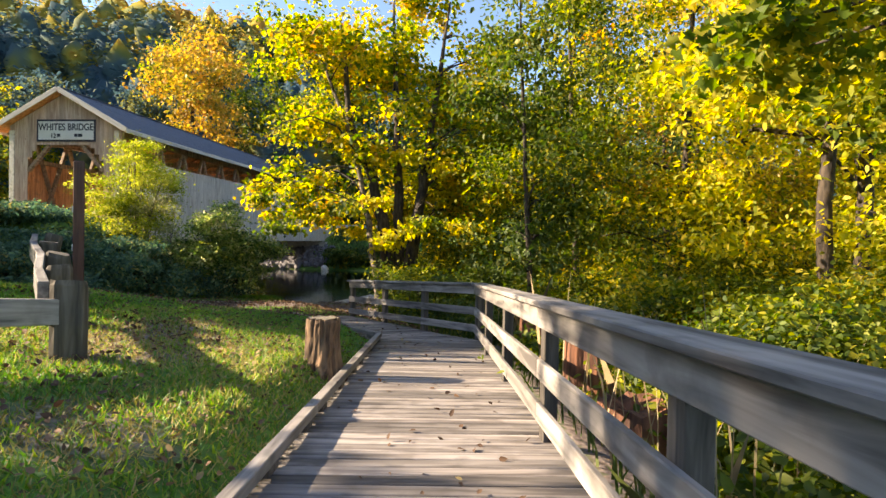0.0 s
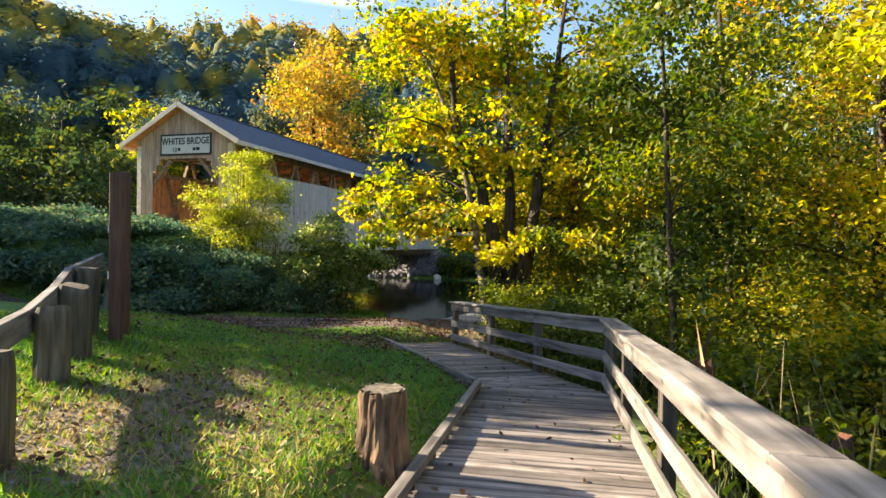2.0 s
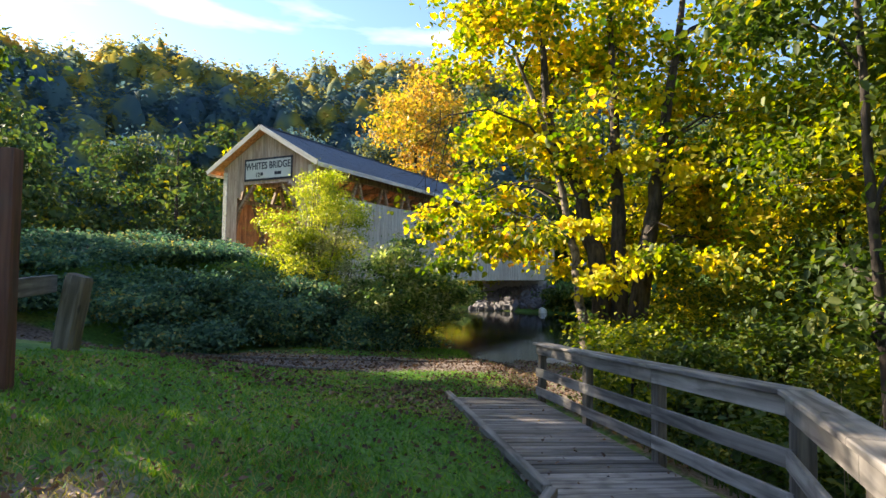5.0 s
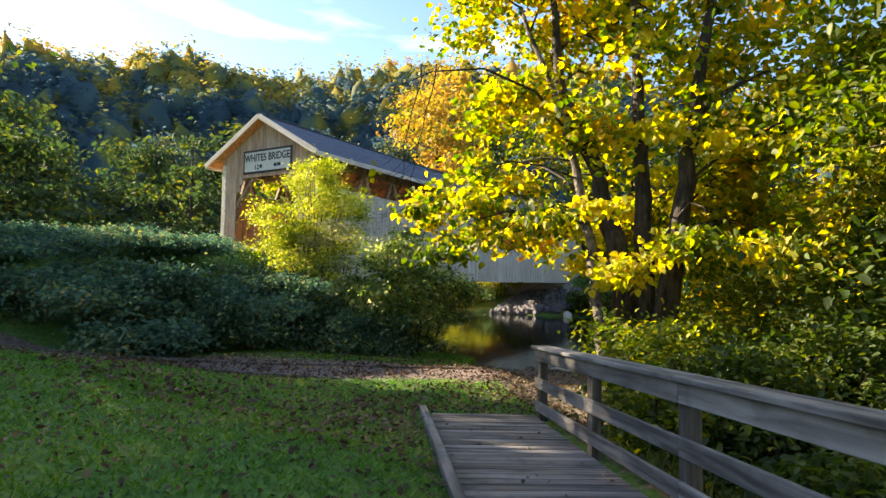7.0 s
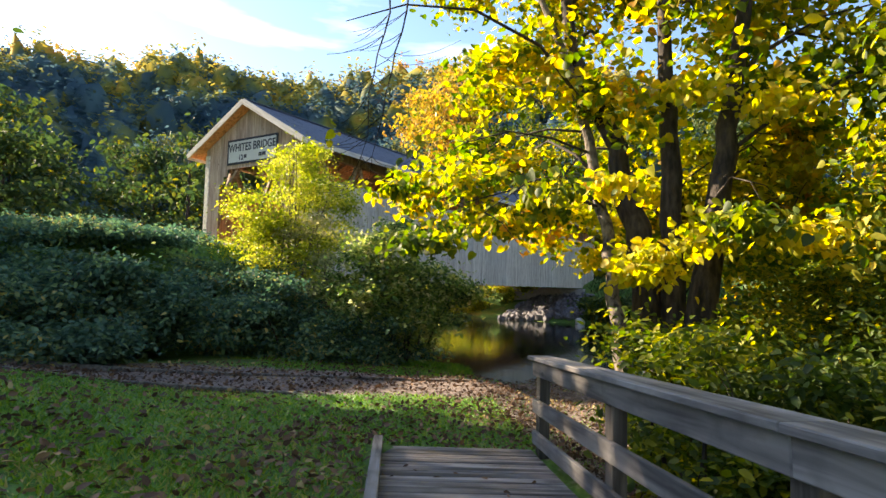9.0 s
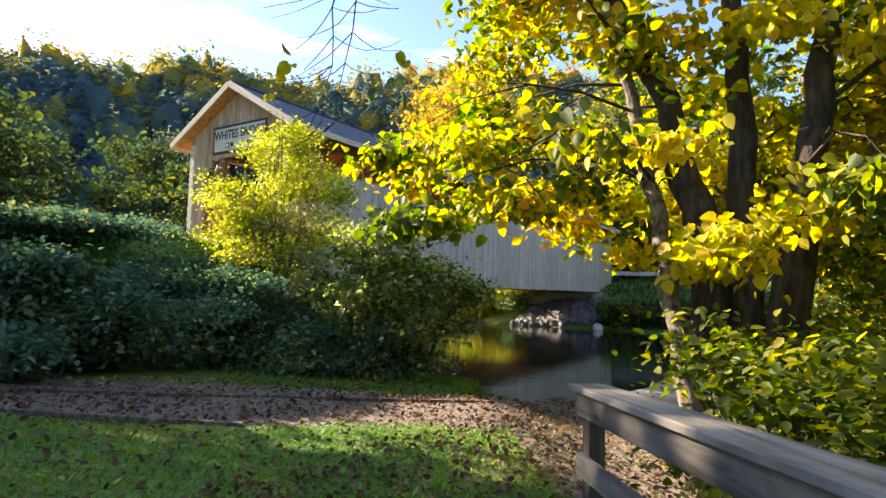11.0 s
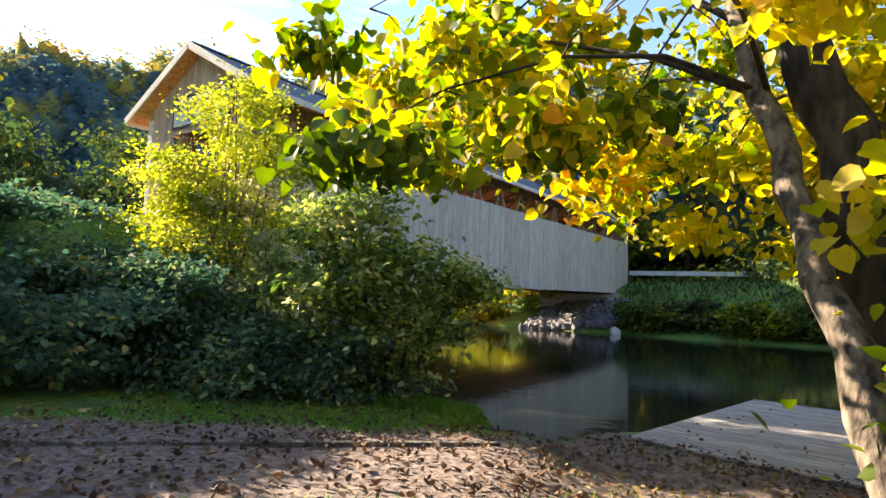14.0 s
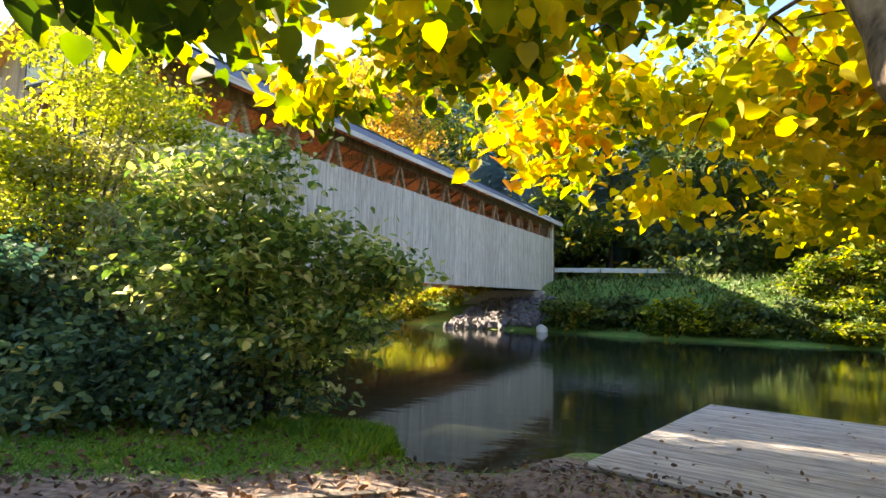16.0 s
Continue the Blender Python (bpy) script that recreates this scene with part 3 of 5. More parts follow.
for a, bb in ((0.02, 2.4), (2.41, 4.85)):
    pa, pb = LC + K * a + KN * -0.02, LC + K * bb + KN * -0.02
    m, ln = span((pa.x, pa.y, deck_z(pa.y) + 0.085), (pb.x, pb.y, deck_z(pb.y) + 0.085))
    board("kerb_board", (0.088, ln, 0.075), M_RAIL, kerb, m)
    for f in (0.1, 0.5, 0.9):
        p = pa + (pb - pa) * f
        board("spacer_block", (0.085, 0.2, 0.046), M_POST, kerb, Matrix.Translation((p.x, p.y, deck_z(p.y) + 0.024)) @ pose(0, 0, 0, 0, 0, 30))
# railing
rail = thing("railing", "weathered grey timber railing with a wide flat cap and two rails", "railing", kind="structure")
posts_a = [-2.4, -0.3, 1.85, 4.06, 6.25, 8.25]
END = 5.7
posts_b = [1.92, 3.75, END - 0.06]
RA = 0.80
for yy in posts_a:
    board("post", (0.1, 0.14, 1.75), M_POST, rail, pose(RA + 0.05, yy, deck_z(yy) + 0.06))
board("post", (0.13, 0.13, 1.75), M_POST, rail, pose(RC.x + 0.05, RC.y + 0.02, deck_z(RC.y) + 0.06, 0, 0, 15))
for s in posts_b:
    p = RC + K * s + KN * 0.05
    board("post", (0.1, 0.14, 1.75), M_POST, rail, Matrix.Translation((p.x, p.y, deck_z(p.y) + 0.05 - 0.012 * s)) @ pose(0, 0, 0, 0, 0, 30))
spans_a = [-2.45, -0.3, 4.06, 8.25, 9.97]
for z, h in ((0.868, 0.15), (0.5, 0.135), (0.2, 0.13)):
    for a, bb in zip(spans_a, spans_a[1:]):
        m, ln = span((RA - 0.022, a + .003, deck_z(a) + z), (RA - 0.022, bb - .003, deck_z(bb) + z))
        board("rail", (0.038, ln, h), M_RAIL, rail, m)
    for a, bb in ((0.0, 1.92), (1.925, END)):
        pa, pb = RC + K * a + KN * -0.022, RC + K * bb + KN * -0.022
        m, ln = span((pa.x, pa.y, deck_z(pa.y) + z - 0.012 * a), (pb.x, pb.y, deck_z(pb.y) + z - 0.012 * bb))
        board("rail", (0.038, ln, h), M_RAIL, rail, m)
for a, bb in zip(spans_a, spans_a[1:]):
    m, ln = span((RA + 0.03, a + .003, deck_z(a) + 0.965), (RA + 0.03, bb - .003, deck_z(bb) + 0.965))
    board("cap", (0.235, ln, 0.04), M_RAIL, rail, m)
for a, bb in ((-0.02, 1.92), (1.925, END + 0.04)):
    pa, pb = RC + K * a + KN * 0.03, RC + K * bb + KN * 0.03
    m, ln = span((pa.x, pa.y, deck_z(pa.y) + 0.965 - 0.012 * a), (pb.x, pb.y, deck_z(pb.y) + 0.965 - 0.012 * bb))
    board("cap", (0.235, ln, 0.04), M_RAIL, rail, m)

# ---- covered bridge ----
BL, BW = 31.4, 2.42
BM = Matrix.Translation((-15.36, 24.7, 0)) @ pose(0, 0, 0, 0, 0, -6.55)
ZF, ZB, ZT, ZE, ZR = 3.35, 2.32, 5.82, 6.85, 8.5       # floor, wall foot, wall top, eave, ridge
bridge = thing("covered_bridge", "pale wooden covered bridge with a grey shingled gable roof", "bridge", BM)
rnd = random.Random(11)
y, i = 0.02, 0
while y < BL - 0.05:
    w = 0.198
    zt, zb = ZT + rnd.uniform(-.01, .01), ZB + rnd.uniform(-.03, .03)
    board("siding_board", (0.025, w, 3.5), M_SIDING, bridge, pose(BW + 0.02 + rnd.uniform(0, .006), y + w / 2, (zt + zb) / 2))
    y += 0.202
bm = bmesh.new()
y = 0.02
while y < BL - 0.05:
    box(bm, (0.025, 0.39, 3.5), (-BW - 0.02, y + 0.2, (ZT + ZB) / 2))
    y += 0.4
part("far_siding", bm, M_INNER, bridge, "orange-brown board wall across the roadway")
# trusses: chords, braces and posts
for sx in (1, -1):
    x = sx * (BW - 0.13)
    for z, h in ((ZB + 0.55, 0.35), (ZT - 0.1, 0.16), (ZE - 0.08, 0.3)):
        board("chord", (0.22, BL - 0.1, h), M_TIMBER, bridge, pose(x, BL / 2, z))
    for k in range(16):
        y0 = 0.1 + 1.9875 * k
        yc = y0 + 0.99
        for a, c in ((y0 - 0.5 if k else y0, yc - 0.06), (y0 + 2.45 if k < 15 else y0 + 1.9, yc + 0.06)):
            m, ln = span((x, a, ZB + 0.7), (x, c, ZE - 0.2), (0, 1, 0))
            board("brace", (0.14, round(ln, 2), 0.13), M_TIMBER, bridge, m)
    board("post", (0.2, 0.22, ZE - ZB), M_TRIM, bridge, pose(sx * (BW - 0.03), 0.1, (ZE + ZB) / 2))
    board("post", (0.2, 0.22, ZE - ZB), M_TRIM, bridge, pose(sx * (BW - 0.03), BL - 0.1, (ZE + ZB) / 2))
board("floor", (2 * BW - 0.1, BL - 0.1, 0.2), M_TIMBER, bridge, pose(0, BL / 2, ZF - 0.1))
for k in range(9):
    board("tie_beam", (2 * BW - 0.3, 0.18, 0.2), M_TIMBER, bridge, pose(0, 2.0 + 3.5 * k, ZE - 0.25))
# roof
EAVE = 2.98
ang = math.atan2(ZR - ZE + 0.05, EAVE)
for sx in (1, -1):
    ln = math.hypot(EAVE, ZR - ZE + 0.05)
    m = Matrix.Translation((sx * EAVE / 2, BL / 2, (ZR + ZE + 0.05) / 2)) @ Matrix.Rotation(sx * ang, 4, 'Y')
    board("roof_deck", (ln, BL + 0.9, 0.05), M_INNER, bridge, m)
    bm = bmesh.new()
    for k in range(13):
        d = -ln / 2 + 0.02 + (ln - 0.02) * (k + 0.5) / 13
        yy = -BL / 2 - 0.47
        while yy < BL / 2 + 0.45:
            w = 0.9
            z = 0.032 + rnd.uniform(0, .006)
            box(bm, (0.21, w - 0.012, 0.012), (0, 0, 0), m=Matrix.Translation((sx * d, yy + w / 2, z)) @ Matrix.Rotation(sx * 0.035, 4, 'Y'))
            yy += w
    o = part("shingles", bm, M_ROOF, bridge, "blue-grey roof shingles")
    o.matrix_local = m
    tagged(o, kind="stuff")
    board("fascia", (0.04, BL + 0.9, 0.17), M_TRIM, bridge, pose(sx * (EAVE + 0.015), BL / 2, ZE - 0.04))
    for ye in (-0.47, BL + 0.47):
        m2, l2 = span((0, ye, ZR + 0.02), (sx * (EAVE + 0.03), ye, ZE - 0.02), (0, 1, 0))
        board("barge_board", (0.2, l2, 0.045), M_TRIM, bridge, m2)
    for k in range(27):
        m2, l2 = span((sx * 0.1, 0.4 + 1.2 * k, ZR - 0.13), (sx * (EAVE - 0.02), 0.4 + 1.2 * k, ZE - 0.05), (0, 1, 0))
        board("rafter", (0.1, l2, 0.05), M_TIMBER, bridge, m2)
board("ridge_cap", (0.3, BL + 0.92, 0.04), M_ROOF, bridge, pose(0, BL / 2, ZR + 0.075))
# gables with portals: boards above and beside the opening, which has cut corners
def portal_z(x):
    if abs(x) > 1.72:
        return ZF
    return 6.28 if abs(x) < 1.15 else 6.28 - (abs(x) - 1.15) * 1.3
for ye in (-0.02, BL + 0.02):
    x = -BW - 0.03
    while x < BW:
        w = 0.2
        xc = x + w / 2
        lo = portal_z(xc) if abs(xc) < 1.72 else ZF - 0.5
        bm = bmesh.new()
        tl, tr = (ZR - 0.06 - abs(q) * (ZR - ZE) / EAVE for q in (x, x + w - .004))
        pts = [(x, lo), (x + w - 0.004, lo), (x + w - 0.004, tr), (x, tl)]
        f = [bm.verts.new((px, ye - 0.014, pz)) for px, pz in pts]
        g = [bm.verts.new((px, ye + 0.014, pz)) for px, pz in pts]
        bm.faces.new(f), bm.faces.new(g[::-1])
        for q in range(4):
            bm.faces.new((f[q], g[q], g[(q + 1) % 4], f[(q + 1) % 4]))
        part("gable_board", bm, M_GABLE, bridge)
        x += w
    for sx in (1, -1):
        board("corner_board", (0.22, 0.04, ZE - ZF + .35), M_TRIM, bridge, pose(sx * (BW - 0.08), ye + (-0.035 if ye < 0 else 0.035), (ZE + ZF) / 2 - 0.15))
        m2, l2 = span((sx * 1.68, ye + 0.1, 5.2), (sx * 0.75, ye + 0.1, 6.25), (0, 1, 0))
        board("knee_brace", (0.14, l2, 0.14), M_TIMBER, bridge, m2)
# name board on the gable
sign = thing("bridge_sign", "white name board with dark letters and a dark border", "sign", BM @ pose(0.1, -0.05, 6.87))
board("border", (2.62, 0.03, 0.92), M_BLACK, sign, pose(0, -0.015, 0))
panel = board("panel", (2.46, 0.03, 0.76), M_WHITE, sign, pose(0, -0.022, 0))


def lettering(text, size, mat, parent, m, width=1.0):
    c = bpy.data.curves.new("letters", 'FONT')
    c.body, c.size, c.extrude, c.align_x, c.align_y, c.offset = text, size, 0.003, 'CENTER', 'CENTER', 0.02 * size
    tmp = bpy.data.objects.new("letters", c)
    me = bpy.data.meshes.new_from_object(tmp)
    bpy.data.objects.remove(tmp)
    me.materials.append(mat)
    o = new("letters", me)
    o.parent = parent
    o.matrix_local = m @ Matrix.Diagonal((width, 1, 1, 1))
    return o


lettering("WHITES BRIDGE", 0.4, M_BLACK, panel, pose(0, -0.019, 0.13, 90), 0.84)
lettering("12", 0.26, M_BLACK, panel, pose(-0.55, -0.019, -0.23, 90))
for xx, ww in ((-0.32, 0.14), (0.45, 0.14), (0.64, 0.2)):
    board("bar", (ww, 0.006, 0.13), M_BLACK, panel, pose(xx, -0.018, -0.2))
# abutments
for yc, nm in ((-0.9, "near"), (BL - 2.2, "far")):
    ab = tagged(part("abutment", box(bmesh.new(), (5.6, 2.6 if nm == "far" else 3.4, 2.9), bevel=0.05), M_CONCRETE), "weathered concrete bridge abutment on the river bank", "abutment", kind="structure")
    ab.matrix_world = BM @ pose(0, yc, ZB - 1.5)

# ---- dock ----
DE, DW = Vector((0.335, 0.942, 0)), Vector((0.942, -0.335, 0))
D0 = Vector((-3.54, 21.6, 0))
dock = thing("dock", "pale grey plank river dock, low over the water", "dock")
k = 0.0
while k < 4.4:
    c = D0 + DE * (k + 0.07) + DW * 2.0
    board("plank", (4.0, 0.135, 0.036), M_DOCK, dock, Matrix.Translation((c.x, c.y, 0.232 + rnd.uniform(-.002, .002))) @ pose(0, 0, 0, 0, 0, math.degrees(math.atan2(DW.y, DW.x)) + rnd.uniform(-.1, .1)))
    k += 0.142
for f in (0.06, 2.0, 3.9):
    m, ln = span(D0 + DW * f + DE * 0.02 + Vector((0, 0, .12)), D0 + DW * f + DE * 4.36 + Vector((0, 0, .12)))
    board("stringer", (0.05, ln, 0.18), M_EDGE, dock, m)
for f in (0.15, 3.8):
    for g in (0.6, 4.1):
        c = D0 + DW * f + DE * g
        part("pile", tube(bmesh.new(), [Vector((c.x, c.y, -1.3)), Vector((c.x, c.y, 0.2))], [.08, .08], 10), M_POST, dock)

# ---- fence ----
fence = thing("fence", "old squared timber fence posts with a single weathered rail", "fence", kind="structure")
FP = [(-4.1, 1.9, 2.5, 0, 0), (-2.88, 4.7, 2.22, 0, 0), (-3.95, 6.25, 2.24, 1, 8), (-4.42, 7.0, 2.36, 0, -5), (-5.15, 7.95, 2.48, 1, 4), (-6.5, 10.0, 2.58, 9, -6)]
def worn_post(w, h, m, seed):
    """A squared post with worn arrises, uneven faces and a weathered, sloping top."""
    rnd = random.Random(seed)
    bm, rings = bmesh.new(), []
    plan = [(-.5, -.36), (-.36, -.5), (0, -.515), (.36, -.5), (.5, -.36), (.515, 0), (.5, .36), (.36, .5), (0, .505), (-.36, .5), (-.5, .36), (-.505, 0)]
    sx, sy = rnd.uniform(-.05, .05), rnd.uniform(-.05, .05)
    for f in (0, .3, .5, .62, .74, .84, .92, .97, 1.0):
        q = 1.0 if f < .97 else 0.98 if f < 1 else 0.9
        rings.append([bm.verts.new((px * w * q * (1 + rnd.uniform(-.035, .035)), py * w * q * (1 + rnd.uniform(-.035, .035)), (f - .5) * h + (sx * px + sy * py + rnd.uniform(-.006, .006) if f > .9 else 0))) for px, py in plan])
    for a, c in zip(rings, rings[1:]):
        for k in range(12):
            bm.faces.new((a[k], a[(k + 1) % 12], c[(k + 1) % 12], c[k]))
    bm.faces.new(rings[-1])
    bm.faces.new(rings[0][::-1])
    o = part("post", bm, M_FENCE, fence)
    o.matrix_local = m
for k, (x, y, top, lean, turn) in enumerate(FP):
    w = 0.26 if y < 5 else 0.24
    worn_post(w, 1.35, pose(x, y, top - 0.675, 0, lean, 30 + turn), 40 + k)
# the rail lies against the posts' far side, near their tops
for (x, y, z, _, _), (x2, y2, z2, _, _) in zip(FP[:5], FP[1:6]):
    o = 0.17 if y > 4 else -0.06
    d = 0.1 if y > 4 else 0.25
    m, ln = span((x - o * .8, y - o * .6, z - d), (x2 - o * .8, y2 - o * .6, z2 - d))
    board("rail", (0.08, ln, 0.2), M_FRAIL, fence, m)

# ---- sign posts ----
def sign_post(x, y, top, lean, plates):
    t = thing("sign_post", "dark reddish-brown square timber sign post in the lawn", "post", pose(x, y, ground(x, y), lean, 0, 30), "sign posts")
    h = top - ground(x, y)
    po = board("post", (0.13, 0.13, h + 0.3), M_POLE, t, pose(0, 0, h / 2 - 0.15))
    for z, w, mat in () if plates == 0 else ((0.62, 0.1, M_BLACK), (0.74, 0.1, M_WHITE), (0.86, 0.1, M_BLACK), (1.25, 0.12, M_WHITE)):
        board("plate", (0.012, w, 0.085), mat, po, pose(-0.072, 0, z - h / 2 + 0.15), "small weathered trail plate")
    return t
sign_post(-4.72, 7.9, 3.55, 1, 4)
sign_post(-5.0, 8.36, 3.62, 0.5, 0)
nb = thing("notice_board", "white notice on a dark brown timber post by the fence", "sign", pose(-8.0, 9.0, ground(-8.0, 9.0) - 0.15, 0, 0, 40))
board("post", (0.16, 0.16, 2.5), M_POLE, nb, pose(0, 0, 0.75))
npn = board("panel", (0.42, 0.03, 0.5), M_WHITE, nb, pose(0.0, -0.1, 1.25))
for k in range(4):
    board("bar", (0.3, 0.006, 0.02), M_BLACK, npn, pose(0, -0.018, 0.13 - 0.08 * k))

# ---- stump ----
st = thing("stump", "cut tree stump with ridged brown bark beside the boardwalk", "stump", Matrix.Translation((-1.15, 6.3, ground(-1.15, 6.3))))
bm = bmesh.new()
rnd = random.Random(3)
N, rings = 44, []
ph = [rnd.random() * 6 for _ in range(4)]
for z, r in ((-0.1, 0.26), (0.03, 0.225), (0.1, 0.205), (0.2, 0.19), (0.3, 0.185), (0.4, 0.178), (0.5, 0.18), (0.57, 0.182), (0.605, 0.17)):
    ring = []
    for k in range(N):
        a = 2 * math.pi * k / N
        crack = max(0, math.sin(11 * a + z * 2.5 + ph[1])) ** 3 * (0.5 + 0.5 * math.sin(3 * a + z * 7 + ph[2]))
        rr_ = r * (1 + 0.08 * math.sin(5 * a + ph[0]) * (1 - z) + 0.07 * (rnd.random() - .5) - 0.24 * max(0, crack))
        ring.append(bm.verts.new((math.cos(a) * rr_, math.sin(a) * rr_, z + (rnd.uniform(-.02, .012) if z > .55 else 0))))
    rings.append(ring)
for a, c in zip(rings, rings[1:]):
    for k in range(N):
        bm.faces.new((a[k], a[(k + 1) % N], c[(k + 1) % N], c[k]))
part("bark", bm, M_STUMP, st)
bm = bmesh.new()
bm.faces.new([bm.verts.new((math.cos(2 * math.pi * k / N) * 0.166 * (1 - .1 * max(0, math.sin(11 * 2 * math.pi * k / N + 1.5 + ph[1])) ** 3), math.sin(2 * math.pi * k / N) * 0.166 * (1 - .1 * max(0, math.sin(11 * 2 * math.pi * k / N + 1.5 + ph[1])) ** 3), 0.6 + 0.006 * math.sin(k))) for k in range(N)])
part("cut_face", bm, M_FENCE, st, "pale weathered cut top")

def rotten_stump(x, y, r, h, seed):
    rnd = random.Random(seed)
    t = thing("rotten_stump", "rotten reddish-brown tree stump in the undergrowth", "stump", Matrix.Translation((x, y, ground(x, y))), "rotten stumps")
    bm = bmesh.new()
    N, rings = 22, []
    for i, (f, q) in enumerate(((-0.08, 1.5), (0.1, 1.15), (0.35, 1.0), (0.7, 0.95), (1.0, 0.9), (0.92, 0.6), (0.75, 0.2))):
        rings.append([bm.verts.new((math.cos(6.2832 * k / N) * r * q * (1 + .12 * math.sin(5 * 6.2832 * k / N + seed)), math.sin(6.2832 * k / N) * r * q * (1 + .12 * math.sin(5 * 6.2832 * k / N + seed)), h * f * (1 + (0.22 * rnd.random() if i > 3 else 0)))) for k in range(N)])
    for a, c in zip(rings, rings[1:]):
        for k in range(N):
            bm.faces.new((a[k], a[(k + 1) % N], c[(k + 1) % N], c[k]))
    bm.faces.new(rings[-1])
    part("wood", bm, M_ROT, t)
rotten_stump(1.7, 6.2, 0.25, 0.7, 2)
rotten_stump(1.65, 4.6, 0.3, 0.36, 5)
rotten_stump(1.5, 8.3, 0.2, 0.8, 7)

# ---- timber path edging ----
for pts in ([(-9.0, 13.1), (-7.45, 14.4), (-5.8, 15.85)], [(-10.5, 13.6), (-8.2, 15.9), (-6.3, 18.0), (-4.55, 19.85)]):
    for a, c in zip(pts, pts[1:]):
        m, ln = span((*a, ground(*a) - 0.01), (*c, ground(*c) - 0.01))
        e = tagged(board("edging_timber", (0.085, ln - .02, 0.1), M_EDGE, None, m), "half-buried grey landscape timber edging the gravel path", "timber", "path edging timbers")

# ---- riprap ----
rr = thing("riprap", "heap of grey broken stones below the far abutment", "stones", kind="structure")
rnd = random.Random(8)
stones = []
for k in range(5):
    bm = bmesh.new()
    bmesh.ops.create_icosphere(bm, subdivisions=1, radius=0.5)
    for v in bm.verts:
        v.co *= rnd.uniform(0.7, 1.15)
        v.co.z *= 0.75
    me = bpy.data.meshes.new("stone")
    bm.to_mesh(me)
    bm.free()
    me.materials.append(M_STONE)
    stones.append(me)
for k in range(300):
    u, f = rnd.uniform(-2.3, 3.3), rnd.random()
    p = BM @ Vector((u + 0.4, 28.0 - 4.6 * f + 0.25 * u * 0.3 + rnd.uniform(-.2, .2), 0))
    o = new("stone", stones[k % 5])
    o.parent = rr
    sc = rnd.uniform(0.4, 0.8)
    o.matrix_local = Matrix.Translation((p.x, p.y, max(ground(p.x, p.y), -0.05) + 0.12)) @ Euler((rnd.random() * 6, rnd.random() * 6, rnd.random() * 6)).to_matrix().to_4x4() @ Matrix.Scale(sc, 4)
bm = bmesh.new()
bmesh.ops.create_icosphere(bm, subdivisions=2, radius=0.32)
for v in bm.verts:
    v.co *= rnd.uniform(0.85, 1.1)
o = tagged(part("boulder", bm, M_WHITE), "pale boulder at the water's edge", "rock")
o.matrix_world = Matrix.Translation((-8.5, 47.0, 0.1))

# ---- guard rail on the far bank ----
gr = thing("guard_rail", "galvanised steel road guard rail beyond the river", "guard rail", kind="structure")
G0 = BM @ Vector((BW + 0.1, BL + 0.3, 0))
for k in range(3):
    a, c = (Vector((G0.x + 3.0 * k + (0.05 if k else 0), G0.y + 0.35 * k, 0)), Vector((G0.x + 3.0 * (k + 1), G0.y + 0.35 * (k + 1), 0)))
    a.z, c.z = 3.75, 3.75
    m, ln = span(a, c)
    board("beam", (0.06, ln, 0.3), M_STEEL, gr, m)
    board("post", (0.12, 0.15, 1.3), M_POST, gr, pose(a.x + .1, a.y + 0.12, 3.2))

# ---- trees ----
g = ground
# the big many-stemmed tree over the landing
bass = tree("basswood_tree", "many-stemmed tree with heart-shaped gold and green autumn leaves", (0, 0, 0),
     [[(-1.42, 17.3, 0.3, 0.14), (-1.7, 17.85, 1.7, 0.11), (-1.88, 18.35, 2.5, 0.1), (-2.08, 18.73, 3.5, 0.092), (-2.6, 18.9, 5.8, 0.075), (-3.6, 19.1, 8.3, 0.04)],
      [(-1.05, 18.5, 0.2, 0.27), (-1.45, 18.85, 2.3, 0.21), (-1.66, 18.9, 3.5, 0.19), (-1.9, 18.9, 4.5, 0.16), (-2.7, 19.2, 6.4, 0.12), (-3.2, 19.9, 10, 0.04)],
      [(-0.85, 18.7, 0.2, 0.25), (-1.02, 18.9, 2.5, 0.18), (-1.03, 18.9, 4.0, 0.15), (-1.13, 19.1, 5.6, 0.12), (-1.4, 19.8, 10.5, 0.04)],
      [(-0.65, 18.4, 0.2, 0.26), (-0.63, 18.7, 2.4, 0.2), (-0.37, 18.7, 3.9, 0.16), (-0.13, 18.8, 5.4, 0.13), (0.5, 19.4, 10.5, 0.03)]],
     [((-3.0, 19.9, 7.6), (2.9, 2.6, 3.4)), ((-4.2, 19.6, 5.4), (1.7, 1.5, 1.4)), ((-0.6, 20.8, 8.4), (2.6, 2.4, 3.4)), ((-2.1, 21.9, 4.1), (1.9, 1.8, 1.6)), ((1.2, 19.4, 6.4), (2.0, 2.0, 2.6)), ((-0.2, 22.0, 3.4), (1.7, 1.4, 1.2)), ((0.5, 20.6, 4.6), (1.6, 1.4, 1.4)), ((-4.9, 18.8, 3.9), (1.4, 1.1, .8))],
     570, 42, 0.135, L_GOLD, 21, M_BARK, 0.33, HEART, 46, limb_r=0.03)
# the first stem takes the paler bark, standing for sun on it
next(c for c in bass.children if c.name == "trunk").data.materials[0] = M_FURROW_LIT
# low sprays over the path, greener than the crown above to look shaded
rng = np.random.default_rng(79)
